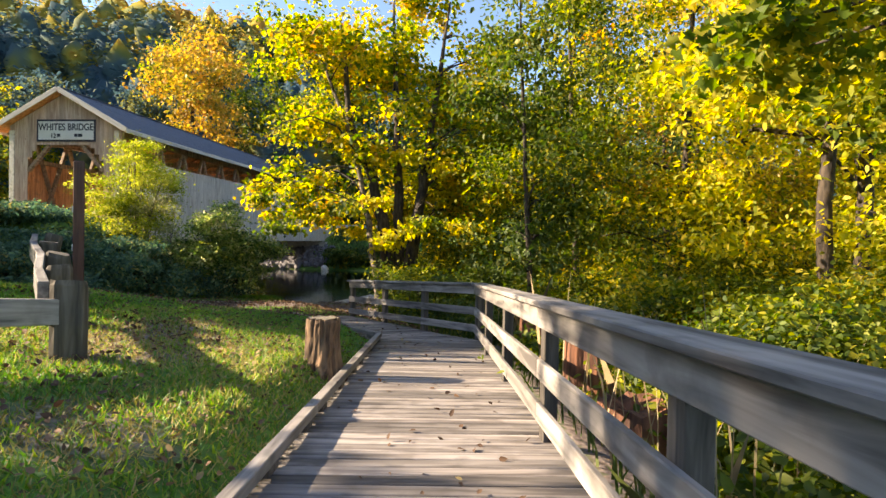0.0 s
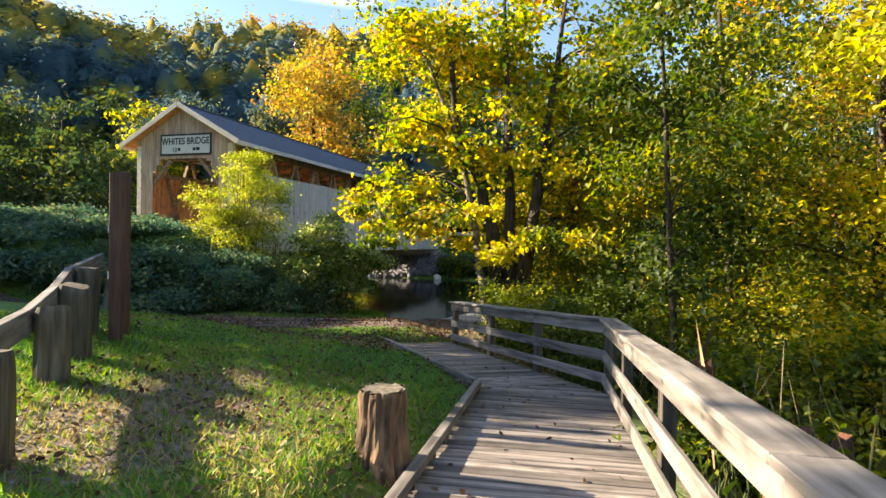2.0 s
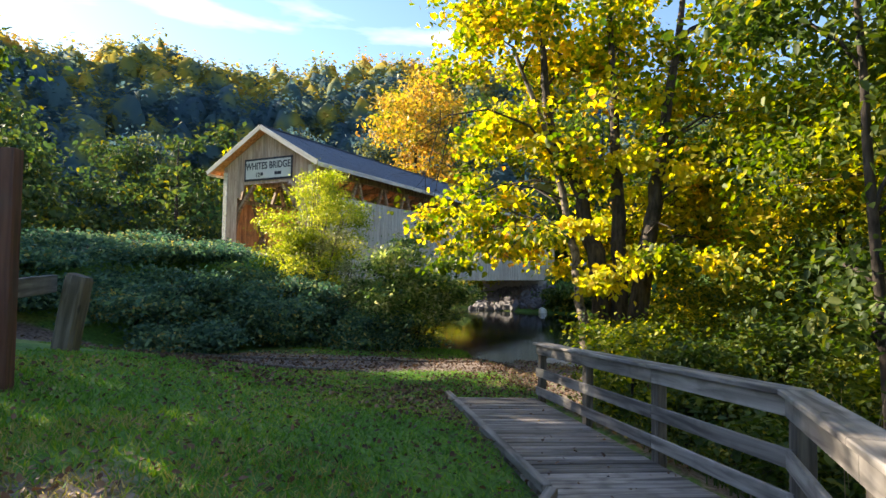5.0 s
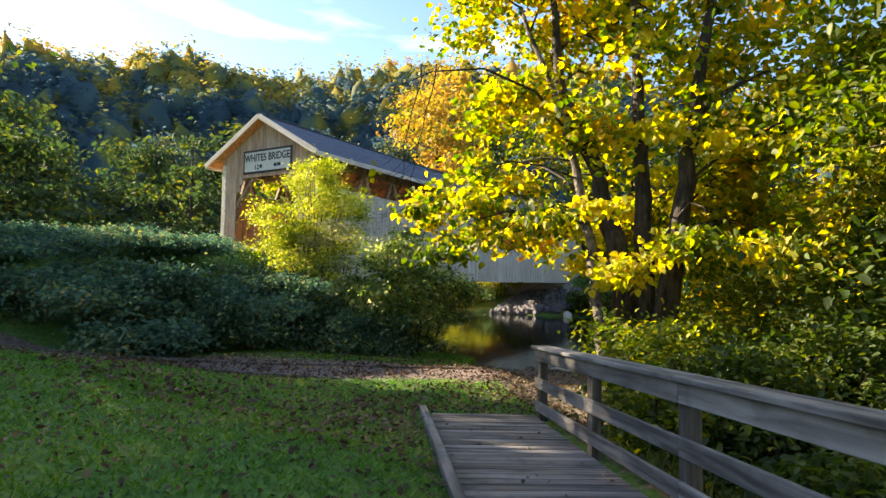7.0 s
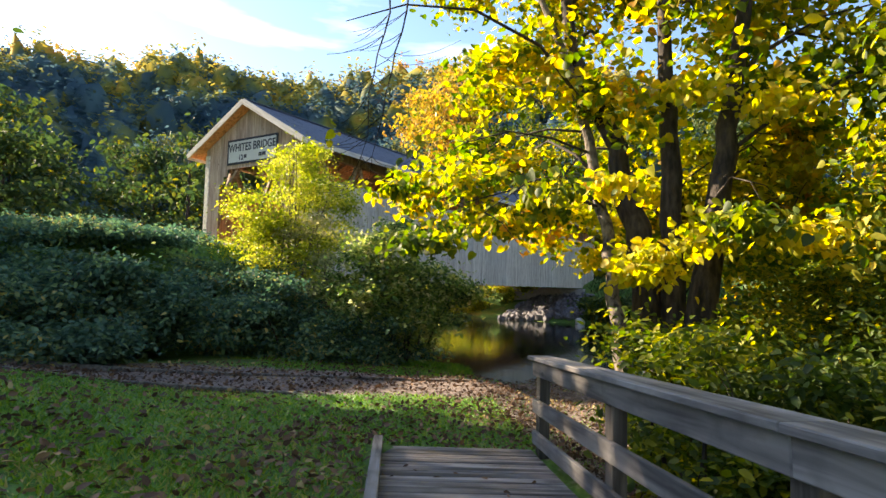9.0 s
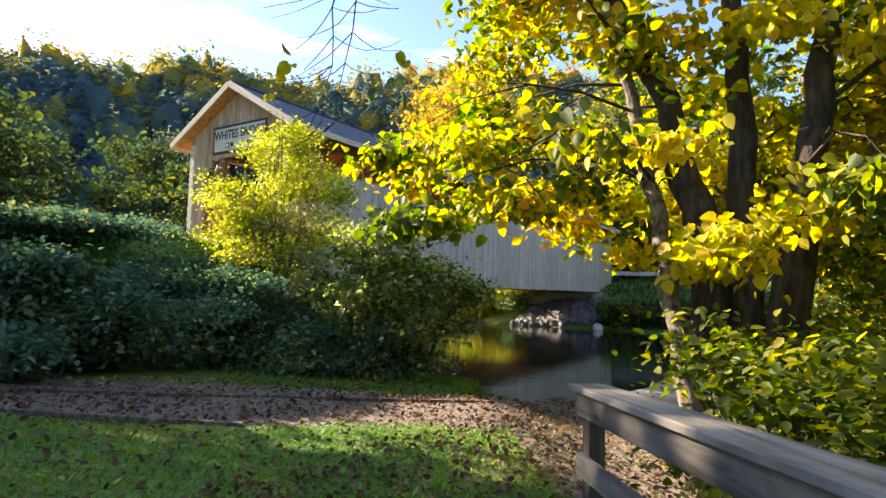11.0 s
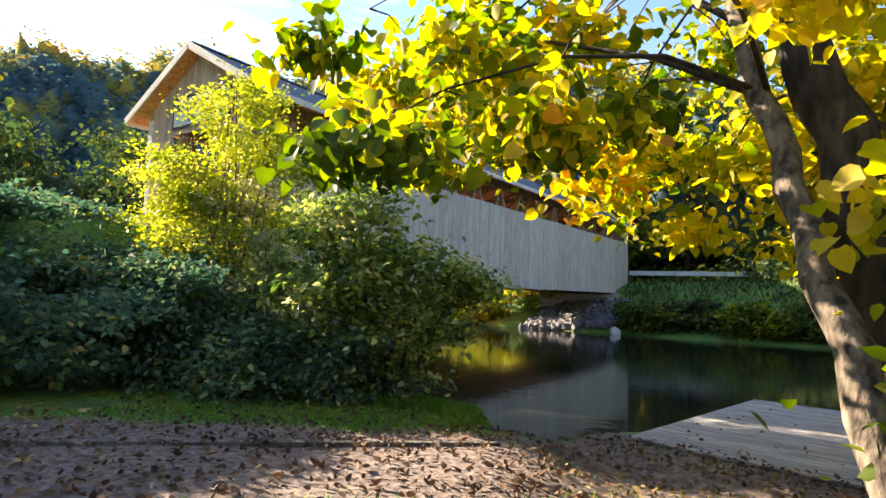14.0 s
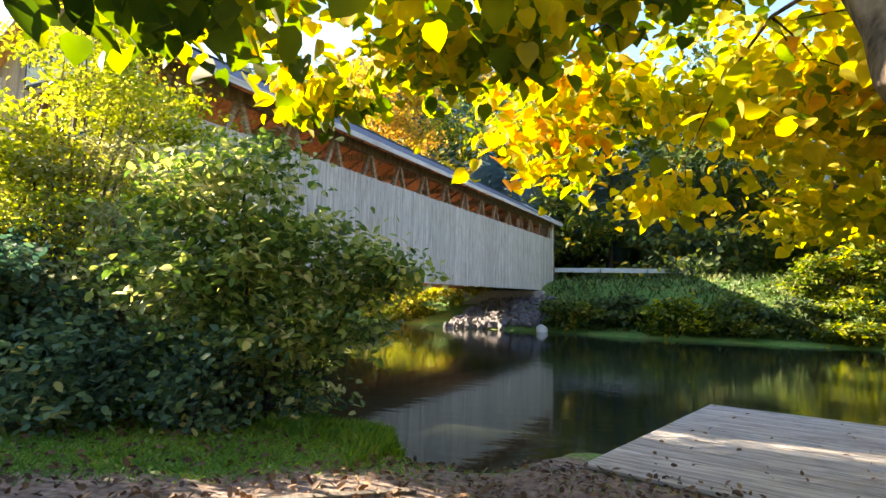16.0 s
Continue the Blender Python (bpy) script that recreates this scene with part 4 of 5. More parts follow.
C, P = blob_points(rng, [((-2.62, 14.95, 2.9), (.3, .25, .1)), ((-4.9, 17.35, 2.95), (.5, .35, .25)), ((-4.4, 17.0, 2.8), (.35, .3, .2)), ((-2.6, 16.1, 3.3), (.7, .6, .25)), ((-3.9, 16.5, 3.5), (.7, .5, .25)), ((-0.9, 17.3, 3.4), (.8, .4, .7)), ((-.4, 17.2, 4.4), (.8, .5, .5)), ((-1.0, 17.3, 4.6), (.7, .4, .6)), ((-.2, 17.3, 2.9), (.5, .4, .5))], 44, 18, 0.24)
V, F = leaf_mesh(P, 0.115 * rng.uniform(.65, 1.25, len(P)), rng, HEART, 0.8)
tagged(leaves_object("crown", V, F, L_OLIVE, bass, "low sprays of leaves over the path, shade put in as darker green"), kind="stuff")
# golden sprays hanging low over the path
C, P = blob_points(rng, [((-3.9, 17.4, 3.2), (.6, .4, .3)), ((-4.7, 17.4, 4.0), (.7, .6, .4)), ((-3.2, 19.1, 3.3), (.9, .6, .5)), ((-3.9, 18.2, 3.8), (.9, .7, .45)), ((-5.4, 19.2, 3.7), (.8, .6, .5)), ((-4.7, 19.6, 3.25), (.8, .6, .45))], 72, 22, 0.22)
V, F = leaf_mesh(P, 0.12 * rng.uniform(.65, 1.25, len(P)), rng, HEART, 0.7)
tagged(leaves_object("crown", V, F, L_GOLD, bass, "golden and green sprays of leaves over the path"), kind="stuff")
# sprays hanging low about the stems, coloured lemon to look sunlit
C, P = blob_points(rng, [((-1.75, 20.0, 2.75), (.45, .6, .5)), ((-1.95, 20.7, 3.3), (.6, .7, .6)), ((-1.5, 20.4, 2.3), (.4, .5, .4)), ((-2.6, 21.2, 2.9), (.8, .6, .5)), ((-1.3, 17.7, 3.9), (.9, .4, .8)), ((-1.4, 17.4, 2.7), (.35, .3, .35)), ((.1, 17.7, 3.2), (.7, .5, .8)), ((-.2, 17.9, 5.0), (1.1, .6, .8))], 62, 24, 0.23)
V, F = leaf_mesh(P, 0.12 * rng.uniform(.65, 1.25, len(P)), rng, HEART, 0.8)
tagged(leaves_object("crown", V, F, L_GOLD_LIT, bass, "sprays of leaves hanging about the stems, sunlight put in as lemon yellow"), kind="stuff")
# limbs that carry the sprays
rnd = random.Random(41)
for a, c in (((-2.04, 18.73, 3.5), (-2.65, 15.0, 3.0)), ((-2.04, 18.73, 3.5), (-4.9, 17.35, 3.05)), ((-2.2, 18.8, 4.4), (-4.7, 17.4, 4.1)), ((-2.3, 18.8, 4.8), (-5.4, 19.2, 3.9)), ((-1.9, 18.9, 4.5), (-3.2, 19.1, 3.4)), ((-1.66, 18.9, 3.5), (-2.6, 21.3, 3.1)), ((-1.03, 18.9, 4.0), (-1.6, 21.6, 3.5)), ((-.37, 18.7, 3.9), (.4, 20.4, 4.2)), ((-.5, 18.7, 3.2), (.1, 17.7, 3.4))):
    a, c = Vector(a), Vector(c)
    pts = [a] + [a.lerp(c, f) + Vector((rnd.uniform(-.08, .08), rnd.uniform(-.08, .08), 0.5 * math.sin(math.pi * f))) for f in (.25, .5, .75)] + [c]
    bm = tube(bmesh.new(), pts, [.024, .019, .014, .009, .004], 6)
    for q in range(5):
        o = pts[2 + q % 3]
        e = o + Vector((rnd.uniform(-.6, .6), rnd.uniform(-.6, .6), rnd.uniform(-.45, .2)))
        tube(bm, [o, (o + e) / 2 + Vector((0, 0, .06)), e], [.009, .006, .002], 4)
    part("limb", bm, M_BARK, bass, smooth=True)
# layered sprays over the water, sunlight painted in as brighter yellow
C, P = blob_points(rng, [((-1.6, 21.6, 3.3), (1.3, .8, .8)), ((-.6, 21.4, 2.7), (1.0, .7, .6)), ((-2.7, 21.7, 3.8), (.9, .7, .6)), ((-1.0, 21.0, 4.3), (1.2, .8, .7)), ((-.8, 20.0, 3.4), (.9, .6, .8)), ((.4, 20.4, 4.2), (1.0, .7, .9))], 150, 26, 0.24)
V, F = leaf_mesh(P, 0.115 * rng.uniform(.65, 1.25, len(P)), rng, HEART, 0.55)
tagged(leaves_object("crown", V, F, L_GOLD_LIT, bass, "sprays of leaves over the water, sunlight put in as bright yellow"), kind="stuff")
# bare limb over the path, with hanging twigs
rnd = random.Random(77)
bm = bmesh.new()
spine = [Vector(p) for p in ((-2.35, 19.1, 5.2), (-2.9, 17.9, 6.0), (-3.4, 16.4, 6.0), (-3.8, 15.2, 5.6), (-4.1, 14.4, 5.1))]
tube(bm, spine, [.035, .028, .02, .012, .005], 6)
tips = []
# two hanging shoots, each with side twigs that curl away and up
for base, bend in (((-3.62, 14.95, 5.6), 0.0), ((-3.85, 14.9, 5.62), 0.35)):
    shoot = [Vector(base)]
    for k in range(9):
        shoot.append(shoot[-1] + Vector((-.035 + rnd.uniform(-.06, .05) - bend * .03, -.01 + rnd.uniform(-.05, .05), -.235)))
    tube(bm, shoot, [.012 - .0011 * k for k in range(10)], 5)
    for k in range(1, 10):
        for q in range(2):
            p, s1 = shoot[k].copy(), rnd.choice((-1, -1, 1))
            d = Vector((s1 * rnd.uniform(.07, .13), rnd.uniform(-.05, .05), rnd.uniform(-.11, -.05)))
            tw = [p]
            for e in range(rnd.randrange(3, 7)):
                tw.append(tw[-1] + d)
                d = d + Vector((s1 * .012 + rnd.uniform(-.02, .02), rnd.uniform(-.02, .02), rnd.uniform(.005, .03)))
            tube(bm, tw, [.0045 - .0005 * e for e in range(len(tw))], 4)
            if rnd.random() < .12:
                tips.append(tw[-1])
tips = tips[:2] or [shoot[-1]]
part("limb", bm, M_BARK, bass, "thin bare limb with hanging twigs")
rng = np.random.default_rng(78)
tp = np.concatenate([np.array(t_)[None, :] + rng.normal(0, .13, (7, 3)) for t_ in tips])
V, F = leaf_mesh(tp, rng.uniform(.07, .14, len(tp)), rng, HEART, 0.9)
tagged(leaves_object("leaf_spray", V, F, L_OLIVE, bass), kind="stuff")
# slim trees and woods to the right
def simple_tree(name, label, x, y, h, r, crown, mat, seed, lean=(0, 0), clumps=260, per=34, size=0.16, lo=0.35, bark_mat=None, group="woodland trees", spread=0.45, limbs=9, outline=OVAL):
    z = g(x, y) - 0.1
    rnd = random.Random(seed)
    st = [[(0, 0, 0, r), (lean[0] * .4, lean[1] * .4, h * .35, r * .8), (lean[0] * .8, lean[1] * .8, h * .7, r * .45), (lean[0], lean[1], h * .97, r * .12)]]
    blobs = []
    for k in range(5):
        f = lo + (1 - lo) * (k + 0.5) / 5
        a = rnd.random() * 6.3
        w = crown * (0.55 + 0.45 * math.sin(math.pi * min(1, 0.25 + 0.8 * (k + .5) / 5)))
        blobs.append(((lean[0] * f + math.cos(a) * crown * .3, lean[1] * f + math.sin(a) * crown * .3, h * f), (w, w, h * (1 - lo) / 4.2)))
    return tree(name, label, (x, y, z), st, blobs, clumps, per, size, mat, seed, bark_mat, spread, outline, limbs, "tree", group)


WOODS = [
    # x, y, height, radius, crown, leaves, seed, lowest leaves
    # lemon crowns carry sunlight, the first two trees' darker greens carry shade
    (2.4, 13.3, 9.5, 0.07, 1.4, L_GREEN, 31, 0.28), (4.2, 16.2, 11, 0.1, 2.5, L_OLIVE, 32, 0.12), (6.9, 10.1, 12, 0.15, 2.9, L_GOLD_LIT, 33, 0.3),
    (8.2, 10.9, 13, 0.16, 3.0, L_GOLD_LIT, 34, 0.25), (7.2, 16.5, 13, 0.14, 3.4, L_GOLD, 35, 0.15), (11, 14.5, 14, 0.16, 3.6, L_GOLD_LIT, 36, 0.15),
    (3.2, 19.3, 9, 0.1, 2.6, L_YELLOW, 37, 0.12), (6.0, 6.2, 9, 0.11, 2.2, L_OLIVE, 38, 0.42), (10.5, 19.0, 15, 0.18, 3.8, L_ORANGE, 39, 0.12),
    (15, 18, 16, 0.2, 4.2, L_GOLD, 40, 0.1), (14, 11, 15, 0.18, 3.8, L_YELLOW, 41, 0.1), (17, 25, 16, 0.2, 4.5, L_YELLOW, 42, 0.08), (10, 24, 12, 0.15, 3.4, L_GREEN, 43, 0.08), (5.2, 21.5, 13, 0.16, 2.6, L_WOODS, 44, 0.06), (7.8, 26, 16, 0.2, 3.2, L_WOODS, 45, 0.06),
    (13, 29, 17, 0.2, 4.0, L_WOODS, 46, 0.06), (20, 15, 17, 0.2, 4.2, L_WOODS, 47, 0.08), 
]
for x, y, h, r, c, mat, sd, lo in WOODS:
    simple_tree("woodland_tree", "slim woodland tree with yellowing autumn leaves", x, y, h, r, c, mat, sd, (random.Random(sd).uniform(-.6, .6), random.Random(sd + 1).uniform(-.6, .6)), lo=lo, clumps=int(150 + 23 * c * c), per=42, size=0.14, spread=0.4)
tree("maple_tree", "maple with green and yellow lobed leaves reaching over the railing", (5.4, 2.6, g(5.4, 2.6)),
     [[(0, 0, 0, .13), (-.1, .2, 2.5, .11), (-.5, .7, 5, .07), (-.7, 1.0, 8, .02)]],
     [((-1.4, 2.0, 4.6), (1.5, 1.5, 1.1)), ((-.9, 1.2, 6.2), (1.8, 1.6, 1.4)), ((-2.1, 2.5, 3.9), (.8, .9, .5))], 150, 40, 0.13, L_YELLOW, 55, M_BARK, 0.3, LOBED, 12, group="woodland trees")
# far bank and beyond the bridge
simple_tree("orange_maple", "tall orange autumn tree beyond the bridge", -24.5, 60, 20, 0.3, 5.6, L_ORANGE, 51, lo=0.15, clumps=520, per=30, size=0.42, spread=0.8)
# the last trees take the hillside leaves, with haze blue in the colour
for k, (x, y, h, c, mat) in enumerate([(-6, 63, 17, 5, L_GREEN), (1, 58, 15, 4.5, L_WOODS), (7, 54, 15, 4.6, L_GOLD), (13, 52, 14, 4.4, L_YELLOW), (20, 50, 15, 5, L_WOODS), (27, 46, 16, 5, L_YELLOW), (-13, 68, 18, 5, L_YELLOW), (4, 66, 18, 5.5, L_GREEN), (-33, 70, 19, 5, L_YELLOW), (-20, 72, 19, 5, L_GREEN), (-35, 39, 13, 4.8, L_WOODS), (-41, 30, 12, 4.5, L_WOODS), (-45, 44, 14, 5, L_WOODS), (-40, 57, 15, 5, L_YELLOW), (-48, 34, 13, 5, L_WOODS), (-52, 52, 14, 5, L_HILL_HAZE), (-30, 66, 16, 5, L_HILL_HAZE), (-42, 64, 16, 5, L_HILL_HAZE)]):
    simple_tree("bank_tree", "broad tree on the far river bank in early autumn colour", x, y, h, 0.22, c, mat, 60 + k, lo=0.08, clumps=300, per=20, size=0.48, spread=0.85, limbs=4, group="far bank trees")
# unseen trees added on the lawn's upper side to shade it and the railing
for k, (x, y, h, c) in enumerate([(-17, 1.4, 12.5, 2.4), (-18, 3.4, 12.5, 2.0), (-19.5, 1.3, 13, 2.4), (-17.5, 10.7, 10.5, 2.2), (-22, 14.8, 11.0, 2.3), (-23.5, 12.4, 13.0, 2.4), (-20, -4.0, 10, 3.0), (-27, 14.0, 13, 3.0)]):
    simple_tree("shade_tree", "unseen dark green broad tree added beyond the fence for shade", x, y, h, 0.2, c, L_GREEN, 90 + k, lo=0.66 if y == 3.4 else 0.12, clumps=330, per=22, size=0.3, spread=0.6, limbs=5, group="trees beyond the fence")


# ---- shrubs ----
def shrub(name, label, x, y, blobs, clumps, per, size, mat, seed, stems=7, spread=0.25, group="", category="shrub", outline=OVAL, z=None, stem_mat=None):
    rnd = random.Random(seed)
    z = g(x, y) if z is None else z
    sts = []
    for k in range(stems):
        c, rr_ = blobs[rnd.randrange(len(blobs))]
        ex, ey, ez = (c[i] + rnd.uniform(-.6, .6) * rr_[i] for i in range(3))
        bx, by = rnd.uniform(-.3, .3) + c[0] * .4, rnd.uniform(-.3, .3) + c[1] * .4
        sts.append([(bx, by, -0.15, 0.03), ((bx + ex) / 2, (by + ey) / 2, ez * .5, 0.022), (ex, ey, max(ez, .4), 0.008)])
    return tree(name, label, (x, y, z), sts, blobs, clumps, per, size, mat, seed, stem_mat or M_BARK, spread, outline, stems, category, group, 0.3, 0.02)


# last blob is unseen, added behind the bush to keep sun off the dock
shrub("bright_bush", "tall bush with bright yellow-green leaves and pale stems beside the bridge", -11.45, 22.05, [((0.2, 0, 4.3), (0.5, 0.5, 0.5)), ((0.3, 0, 3.7), (0.9, 0.9, 0.9)), ((0, 0, 2.6), (1.5, 1.4, 1.1)), ((-.2, 0, 1.2), (2.0, 1.7, 1.1)), ((-1.3, -.3, 2.2), (.6, .6, .5)), ((1.2, .2, 2.9), (.6, .6, .5)), ((.3, 1.5, 2.8), (1.2, 1.0, 1.7))], 740, 36, 0.088, L_BRIGHT, 101, 26, 0.2, stem_mat=M_PALEBARK)
shrub("pale_bush", "thin bush with pale grey-green leaves and bare stems below the bridge", -10.2, 21.7, [((0, 0, 1.6), (1.2, 1.0, 1.2)), ((-.4, .1, 2.9), (.9, .8, .9)), ((.6, -.1, 2.4), (.6, .6, .7))], 230, 28, 0.085, L_PALE, 103, 18, 0.26, stem_mat=M_PALEBARK)
shrub("river_shrub", "rounded dark green shrub on the bank, glints painted in as pale leaves", -8.0, 22.0, [((0, 0, 1.6), (1.7, 1.4, 1.4)), ((0.1, -.2, 2.8), (1.1, 1.0, .8)), ((1.0, -.2, .9), (0.9, 1.0, .8)), ((1.6, .1, 1.75), (.8, .5, .35))], 440, 32, 0.125, L_SHRUB, 102, 16, 0.25)
HEDGE = [(-7.5, 21.4, 1.5, .8), (-9.2, 20.3, 2.2, 1.25), (-10.5, 18.9, 2.7, 1.55), (-10.9, 16.9, 2.8, 1.6), (-11.9, 15.3, 2.9, 1.7), (-11.8, 20.2, 3.0, 1.6), (-13.2, 17.6, 3.2, 1.8), (-13.9, 14.6, 3.1, 1.8), (-13.0, 13.0, 2.7, 1.5), (-15.2, 12.3, 3.0, 1.8), (-16.5, 16.0, 3.5, 2.0), (-14.5, 20.2, 3.5, 1.6), (-10.0, 15.2, 1.9, 1.1), (-17.5, 20, 4.0, 2.0)]
for k, (x, y, h, r) in enumerate(HEDGE):
    h = h - g(x, y)
    rk = random.Random(500 + k)
    blobs = [((0, 0, h * .3), (r, r, h * .36))]
    for q in range(6):
        a, d = rk.random() * 6.3, r * rk.uniform(.35, 1.0)
        hh = h * rk.uniform(.35, 1.0)
        blobs.append(((math.cos(a) * d, math.sin(a) * d, hh * .72), (r * rk.uniform(.3, .5), r * rk.uniform(.3, .5), hh * .3)))
    shrub("bramble_thicket", "dense dark green bramble thicket on the bank", x, y, blobs, int(150 * r * r), 28, 0.112, L_DARK, 110 + k, 6, 0.22, "bramble thickets", "thicket")
# undergrowth beyond the rail
UNDER = [(2.3, 2.5, .9, .9), (2.6, 5.0, 1.1, 1.0), (2.2, 7.6, 1.0, .9), (2.6, 9.9, 1.2, 1.1), (1.6, 11.9, 1.1, .9), (0.6, 14.2, 1.2, 1.0), (-0.2, 16.2, 1.3, 1.0), (-1.2, 16.6, 2.1, .6), (-0.85, 15.9, 2.2, .6), (-0.4, 14.6, 2.1, .6), (-0.3, 17.2, 2.3, .7), (0.7, 18.6, 2.7, 1.3), (0.9, 20.2, 2.7, 1.3), (2.3, 18.3, 3.0, 1.6), (0.4, 15.6, 1.9, 1.0), (4.4, 3.5, 1.4, 1.4), (4.6, 7.0, 1.6, 1.5), (4.4, 10.6, 1.7, 1.5), (3.4, 13.6, 1.8, 1.4), (1.9, 16.6, 1.9, 1.4), (7, 4.5, 1.8, 1.8), (7, 8.5, 2, 1.8), (6.6, 12.8, 2.2, 1.8), (5.4, 16.4, 2.3, 1.8), (9.8, 6.5, 2.2, 2), (10, 11.8, 2.5, 2.1), (9, 16.8, 2.6, 2.1), (13, 8.5, 2.6, 2.3), (13.5, 15, 2.8, 2.3)]
for k, (x, y, h, r) in enumerate(UNDER):
    # leaf colours are picked lighter or darker to stand for sun and shade
    shrub("undergrowth_bush", "leafy green and yellow undergrowth bush in the woods", x, y, [((0, 0, h * .45), (r, r, h * .5))], int(150 * r * r), 34, 0.1, L_OLIVE if -1.5 < x < 0 and 14 < y < 18 else L_YELLOW if -1 < x < 1 and y > 18 else (L_OLIVE, L_YELLOW, L_OLIVE)[k % 3] if x > 8 else (L_YELLOW, L_OLIVE, L_YELLOW)[k % 3] if x > 4 else L_OLIVE if y < 8.5 else (L_OLIVE, L_GREEN, L_GREEN)[k % 3], 140 + k, 6, 0.24, "undergrowth bushes", "bush")
# far bank bushes at the water
for k in range(15):
    x = -7 + 2.5 * k
    y = shore_far(x) + 0.5 + 0.5 * math.sin(k * 2.1)
    shrub("bank_bush", "low green bush on the far river bank", x, y, [((0, 0, .8), (1.7, 1.2, .9))], 110, 26, 0.26, (L_GREEN, L_WOODS, L_OLIVE)[k % 3], 170 + k, 3, 0.3, "far bank bushes", "bush")

for k in range(4, 14):
    x = -6 + 2.9 * k
    y = shore_far(x) + 4.2 + 0.9 * math.sin(k * 1.7)
    shrub("bank_bush", "tall green bush on the far river bank", x, y, [((0, 0, 1.1), (1.9, 1.5, 1.3)), ((.6, 0, 1.9), (.9, .9, .7))], 150, 26, 0.26, (L_WOODS, L_OLIVE, L_GREEN)[k % 3], 200 + k, 3, 0.32, "far bank bushes", "bush")
# lighter leaf colour puts the sunlight onto these bushes
for k, (x, y) in enumerate([(-16.5, 51.5), (-18.6, 50.8), (-20.8, 52.2), (-14.6, 53.6)]):
    shrub("sunlit_bush", "bush on the far bank past the bridge, sunlight painted in as yellow-green", x, y, [((0, 0, 1.2), (1.6, 1.4, 1.3))], 120, 26, 0.26, L_BRIGHT, 190 + k, 3, 0.3, "sunlit bushes", "bush")

# ---- far woods on the hills ----
rng = np.random.default_rng(7)
pts, sizes, core_v, core_f = [], [], [], []
ico = bmesh.new()
bmesh.ops.create_icosphere(ico, subdivisions=2, radius=1.0)
ICO_V = np.array([v.co[:] for v in ico.verts])
ICO_F = np.array([[v.index for v in f.verts] for f in ico.faces])
ico.free()
count = 0
while count < 1250:
    az = radians(rng.uniform(-118, 62))
    r = 52 + 86 * rng.random() ** 0.75
    x, y = -2 + r * math.sin(az), 12 + r * math.cos(az)
    if abs(x + 15 - 0.122 * (y - 24)) < 5 and y < 62 or y < shore_far(x) + 6 and x > -60:
        continue
    if az > radians(8) and rng.random() < 0.45:
        continue
    count += 1
    h, c = rng.uniform(8.5, 13), rng.uniform(2.6, 4.3)
    z = ground(x, y)
    # lumpy solid heart of the crown, with a shell of leaves about it
    lump = 0.72 * (1 + 0.3 * np.sin(ICO_V @ rng.normal(0, 3.0, 3) + rng.uniform(0, 6)) + 0.18 * np.sin(ICO_V @ rng.normal(0, 6.0, 3)))
    core_f.append(ICO_F + len(ICO_V) * (count - 1))
    core_v.append(np.array([x, y, z + h * .52]) + ICO_V * lump[:, None] * np.array([c, c, h * .5]))
    n_ = 215
    d = rng.normal(size=(n_, 3))
    d[:, 2] = np.abs(d[:, 2]) * 1.1 - 0.5
    d /= np.linalg.norm(d, axis=1)[:, None]
    near_i = np.argmax(d @ ICO_V.T, axis=1)
    q = np.array([x, y, z + h * .52]) + d * (lump[near_i] * rng.uniform(1.02, 1.35, n_))[:, None] * np.array([c, c, h * .5])
    pts.append(q)
    sizes.append(np.full(n_, 0.85))
V, F = leaf_mesh(np.concatenate(pts), np.concatenate(sizes) * rng.uniform(.6, 1.3, sum(len(q) for q in sizes)), rng, OVAL, 0.25, 0.1, 0.7)
woods = tagged(leaves_object("far_woods", V, F, L_HILL_HAZE), "wooded hillside in early autumn colour, haze blue and sunlit crest painted in", "woods", kind="stuff")
tagged(leaves_object("crown_mass", np.concatenate(core_v), [np.concatenate(core_f)], L_HILL_HAZE, woods), kind="stuff")

# ---- grass, fallen leaves ----
rng = np.random.default_rng(9)
def scatter(count, x0, x1, y0, y1, keep):
    out = []
    while len(out) < count:
        x, y = rng.uniform(x0, x1), rng.uniform(y0, y1)
        if keep(x, y):
            out.append((x, y, ground(x, y)))
    return np.array(out)
def off_deck(x, y):
    if y < 9.9:
        return x < kx(y) - 0.06 or x > 0.95
    p = Vector((x, y, 0)) - LC
    return not (-0.1 < p.dot(KN) < 1.6 and p.dot(K) < 4.95)
def lawn(x, y):
    return off_deck(x, y) and y < shore_near(x) - .3 and rng.random() > path_mask(x, y) * 1.05
P = np.concatenate([scatter(60000, -6.5, -0.9, 1.0, 12, lawn), scatter(34000, -8.5, -1.5, 11, 21.5, lawn), scatter(16000, -9.5, -5.2, 18.4, 22.2, lawn)])
n_ = len(P)
yaw, h, w = rng.uniform(0, 6.283, n_), rng.uniform(.025, .075, n_) * np.where(P[:, 1] > 9, 0.7, 1.0), rng.uniform(.006, .012, n_)
lean = rng.normal(0, .035, (n_, 2))
dx, dy = np.cos(yaw) * w, np.sin(yaw) * w
V = np.stack([P + np.stack([-dx, -dy, 0 * h], 1), P + np.stack([dx, dy, 0 * h], 1), P + np.stack([lean[:, 0], lean[:, 1], h], 1)], 1).reshape(-1, 3)
tagged(leaves_object("grass", V, [np.arange(n_ * 3).reshape(-1, 3)], L_GRASS), "short lawn grass beside the boardwalk", "grass", kind="stuff")
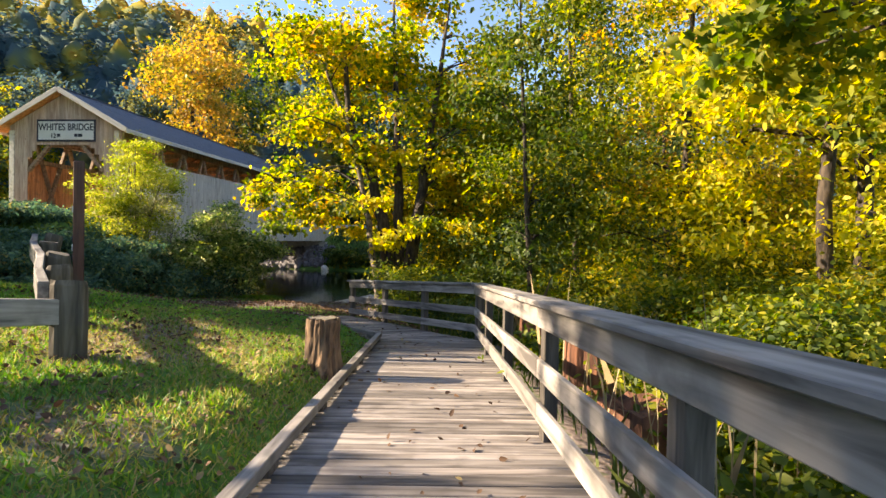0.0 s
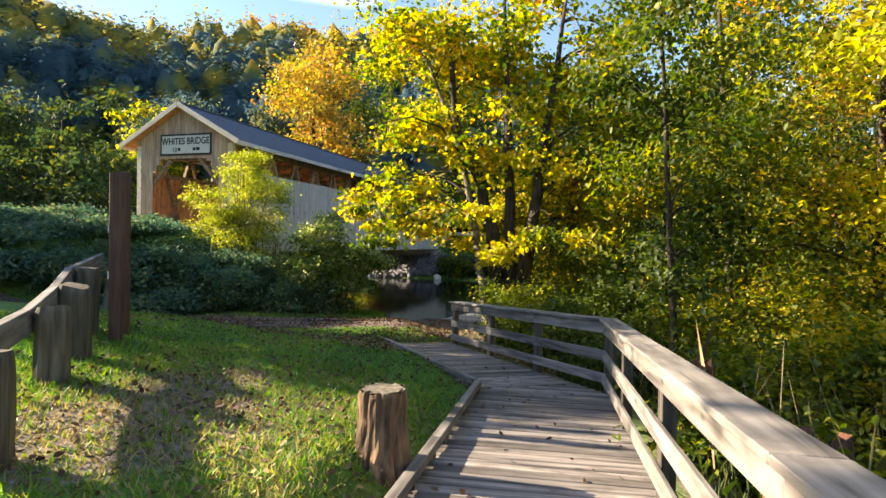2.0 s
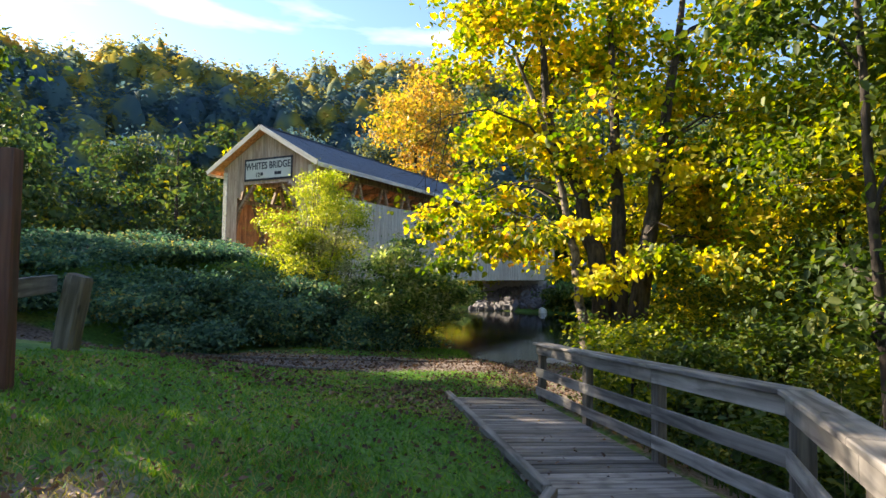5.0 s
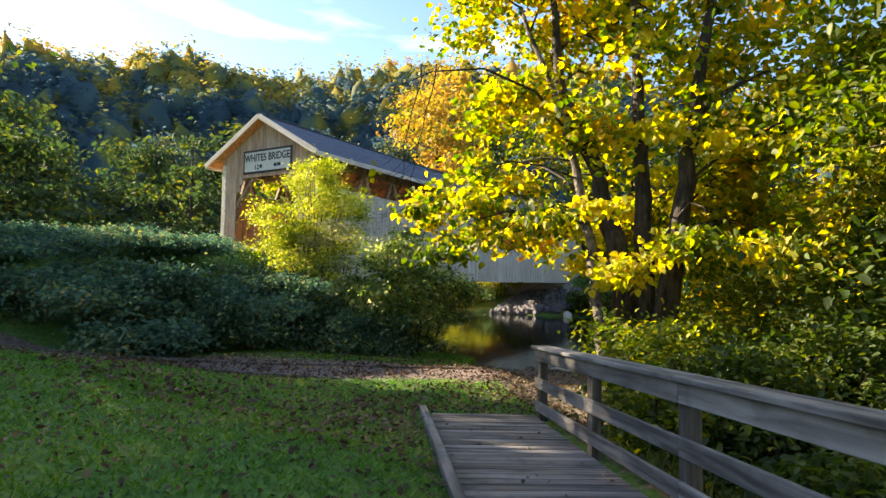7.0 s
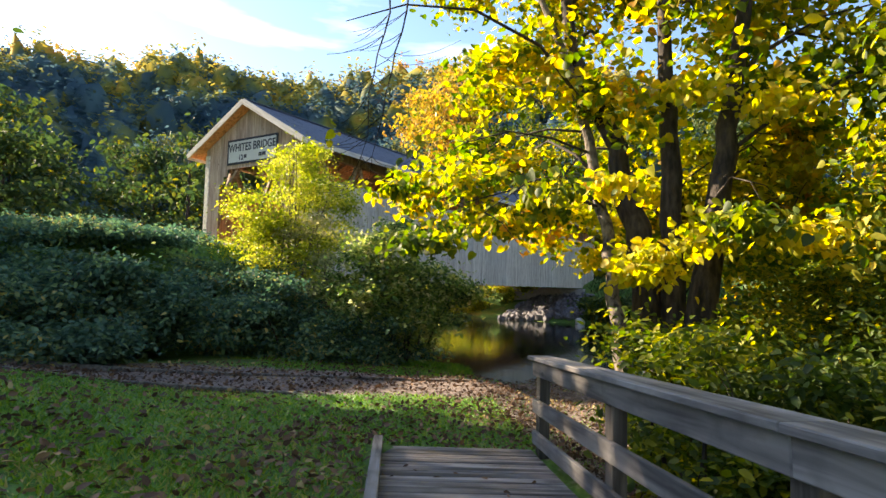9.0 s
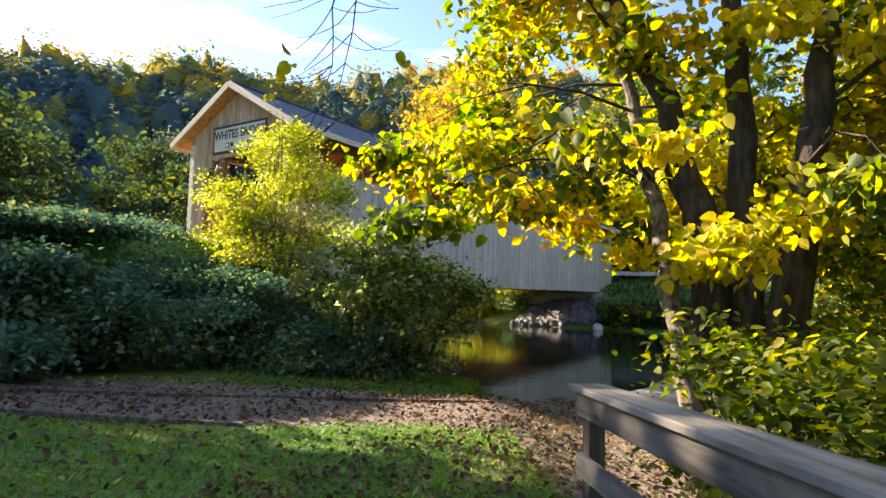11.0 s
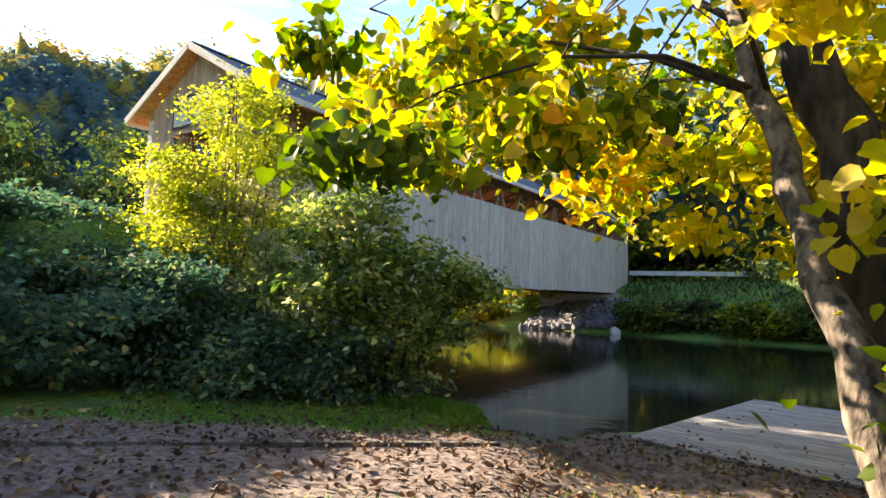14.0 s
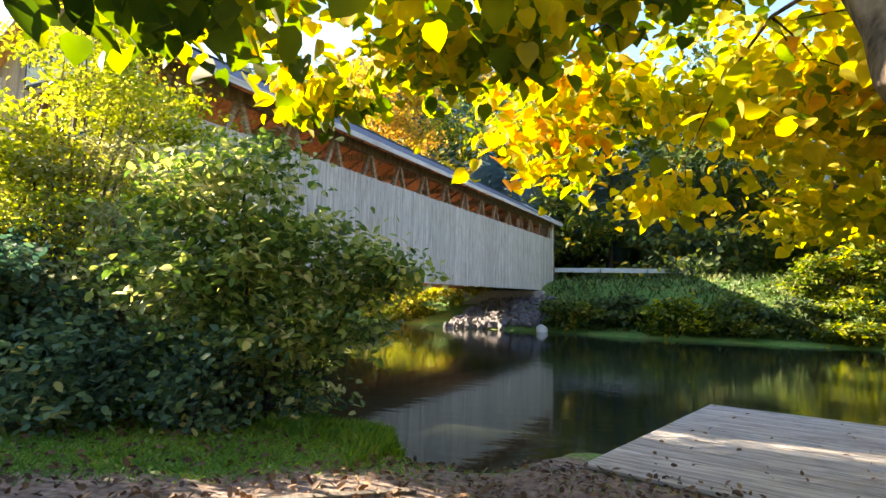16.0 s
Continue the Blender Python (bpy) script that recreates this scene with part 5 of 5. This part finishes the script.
# yellow blades for dry grass, and for the sunlit patch of the bank
def sunlit_dry_bank(x, y):
    d = math.hypot((x + 2.6) / 2.2, (y - 5.0) / 3.6) + 0.35 * noise.noise((x * 1.1, y * 1.1, 6))
    return off_deck(x, y) and d < 1.0
P = scatter(17000, -5.2, -0.95, 1.0, 9.5, sunlit_dry_bank)
n_ = len(P)
yaw, h, w = rng.uniform(0, 6.283, n_), rng.uniform(.02, .065, n_), rng.uniform(.004, .009, n_)
lean = rng.normal(0, .04, (n_, 2))
dx, dy = np.cos(yaw) * w, np.sin(yaw) * w
V = np.stack([P + np.stack([-dx, -dy, 0 * h], 1), P + np.stack([dx, dy, 0 * h], 1), P + np.stack([lean[:, 0], lean[:, 1], h], 1)], 1).reshape(-1, 3)
tagged(leaves_object("sunlit_dry_grass", V, [np.arange(n_ * 3).reshape(-1, 3)], L_SUN_HAY), "thin dry grass on the bank, yellowed also to stand for sunlight", "grass", kind="stuff")
def litter_place(x, y):
    return off_deck(x, y) and y < shore_near(x) + 0.1 and (rng.random() < 0.3 + 0.35 * path_mask(x, y) or x > -4.2 and y > 12)
Pl = np.concatenate([scatter(4600, -6, -0.9, 1.5, 12, litter_place), scatter(11000, -9, 0.2, 11, 21.6, litter_place)])
Pl[:, 2] += rng.uniform(0.025, 0.05, len(Pl))
V, F = leaf_mesh(Pl, rng.uniform(.03, .075, len(Pl)) * np.where(Pl[:, 1] > 11, 1.2, 0.9), rng, OVAL, 0.0)
tagged(leaves_object("fallen_leaves", V, F, L_LITTER), "dry brown fallen leaves on the ground", "leaves", kind="stuff")
dk = []
while len(dk) < 170:
    x, y = rng.uniform(-3.3, .75), rng.uniform(1.5, 14)
    if not off_deck(x, y) and x < .75 - .577 * max(0, y - 9.9):
        dk.append((x, y, deck_z(y) + 0.012))
V, F = leaf_mesh(np.array(dk), rng.uniform(.035, .07, len(dk)), rng, OVAL, 0.0)
tagged(leaves_object("deck_leaves", V, F, L_LITTER), "dry curled leaves lying on the boardwalk", "leaves", kind="stuff")


P = []
while len(P) < 55:
    q = D0 + DE * rng.uniform(.1, 4.2) + DW * rng.uniform(.1, 3.9)
    P.append((q.x, q.y, 0.262))
V, F = leaf_mesh(np.array(P), rng.uniform(.04, .08, len(P)), rng, OVAL, 0.0)
tagged(leaves_object("dock_leaves", V, F, L_LITTER), "few dry leaves lying on the dock", "leaves", kind="stuff")

# ---- dry stems and bank grass ----
def blades(name, label, P, height, width, mat, lean_by):
    """Thin upright blades: a narrow folded strip each, bending over at the top."""
    n_ = len(P)
    yaw = rng.uniform(0, 6.283, n_)
    hgt = height * rng.uniform(.5, 1.2, n_)
    w_ = width * rng.uniform(.7, 1.3, n_)
    le = rng.normal(0, lean_by, (n_, 2)) * hgt[:, None]
    sd = np.stack([np.cos(yaw) * w_, np.sin(yaw) * w_, 0 * w_], 1)
    mid = P + np.stack([le[:, 0] * .3, le[:, 1] * .3, hgt * .55], 1)
    top = P + np.stack([le[:, 0], le[:, 1], hgt], 1)
    V = np.stack([P - sd, P + sd, mid + sd * .8, top, mid - sd * .8], 1).reshape(-1, 3)
    tagged(leaves_object(name, V, [np.arange(n_ * 5).reshape(-1, 5)], mat), label, "stems" if mat is L_STRAW else "grass", kind="stuff")


def beyond_rail(x, y):
    return off_deck(x, y) and x > 1.05 - 0.577 * max(0, y - 9.9)
blades("dry_stems", "pale dry weed stems among the undergrowth", scatter(800, 1.2, 7.5, 1.5, 13, beyond_rail), 1.2, .006, L_STRAW, .22)
blades("tall_weeds", "green weeds and grass below the railing", scatter(2600, -0.5, 3.2, 0.5, 15.5, beyond_rail), .32, .009, L_WEED, .3)
far = []
while len(far) < 9000:
    x = rng.uniform(-9, 30)
    y = shore_far(x) + rng.uniform(-.1, 7)
    far.append((x, y, ground(x, y)))
blades("bank_grass", "rough green grass on the far river bank", np.array(far), .3, .05, L_WEED, .6)
near = []
while len(near) < 5200:
    x = rng.uniform(-9, -5.3)
    y = shore_near(x) + rng.uniform(-1.3, -.05)
    near.append((x, y, ground(x, y)))
blades("shore_grass", "bright green grass tufts along the near shore", np.array(near), .15, .01, L_GRASS, .45)
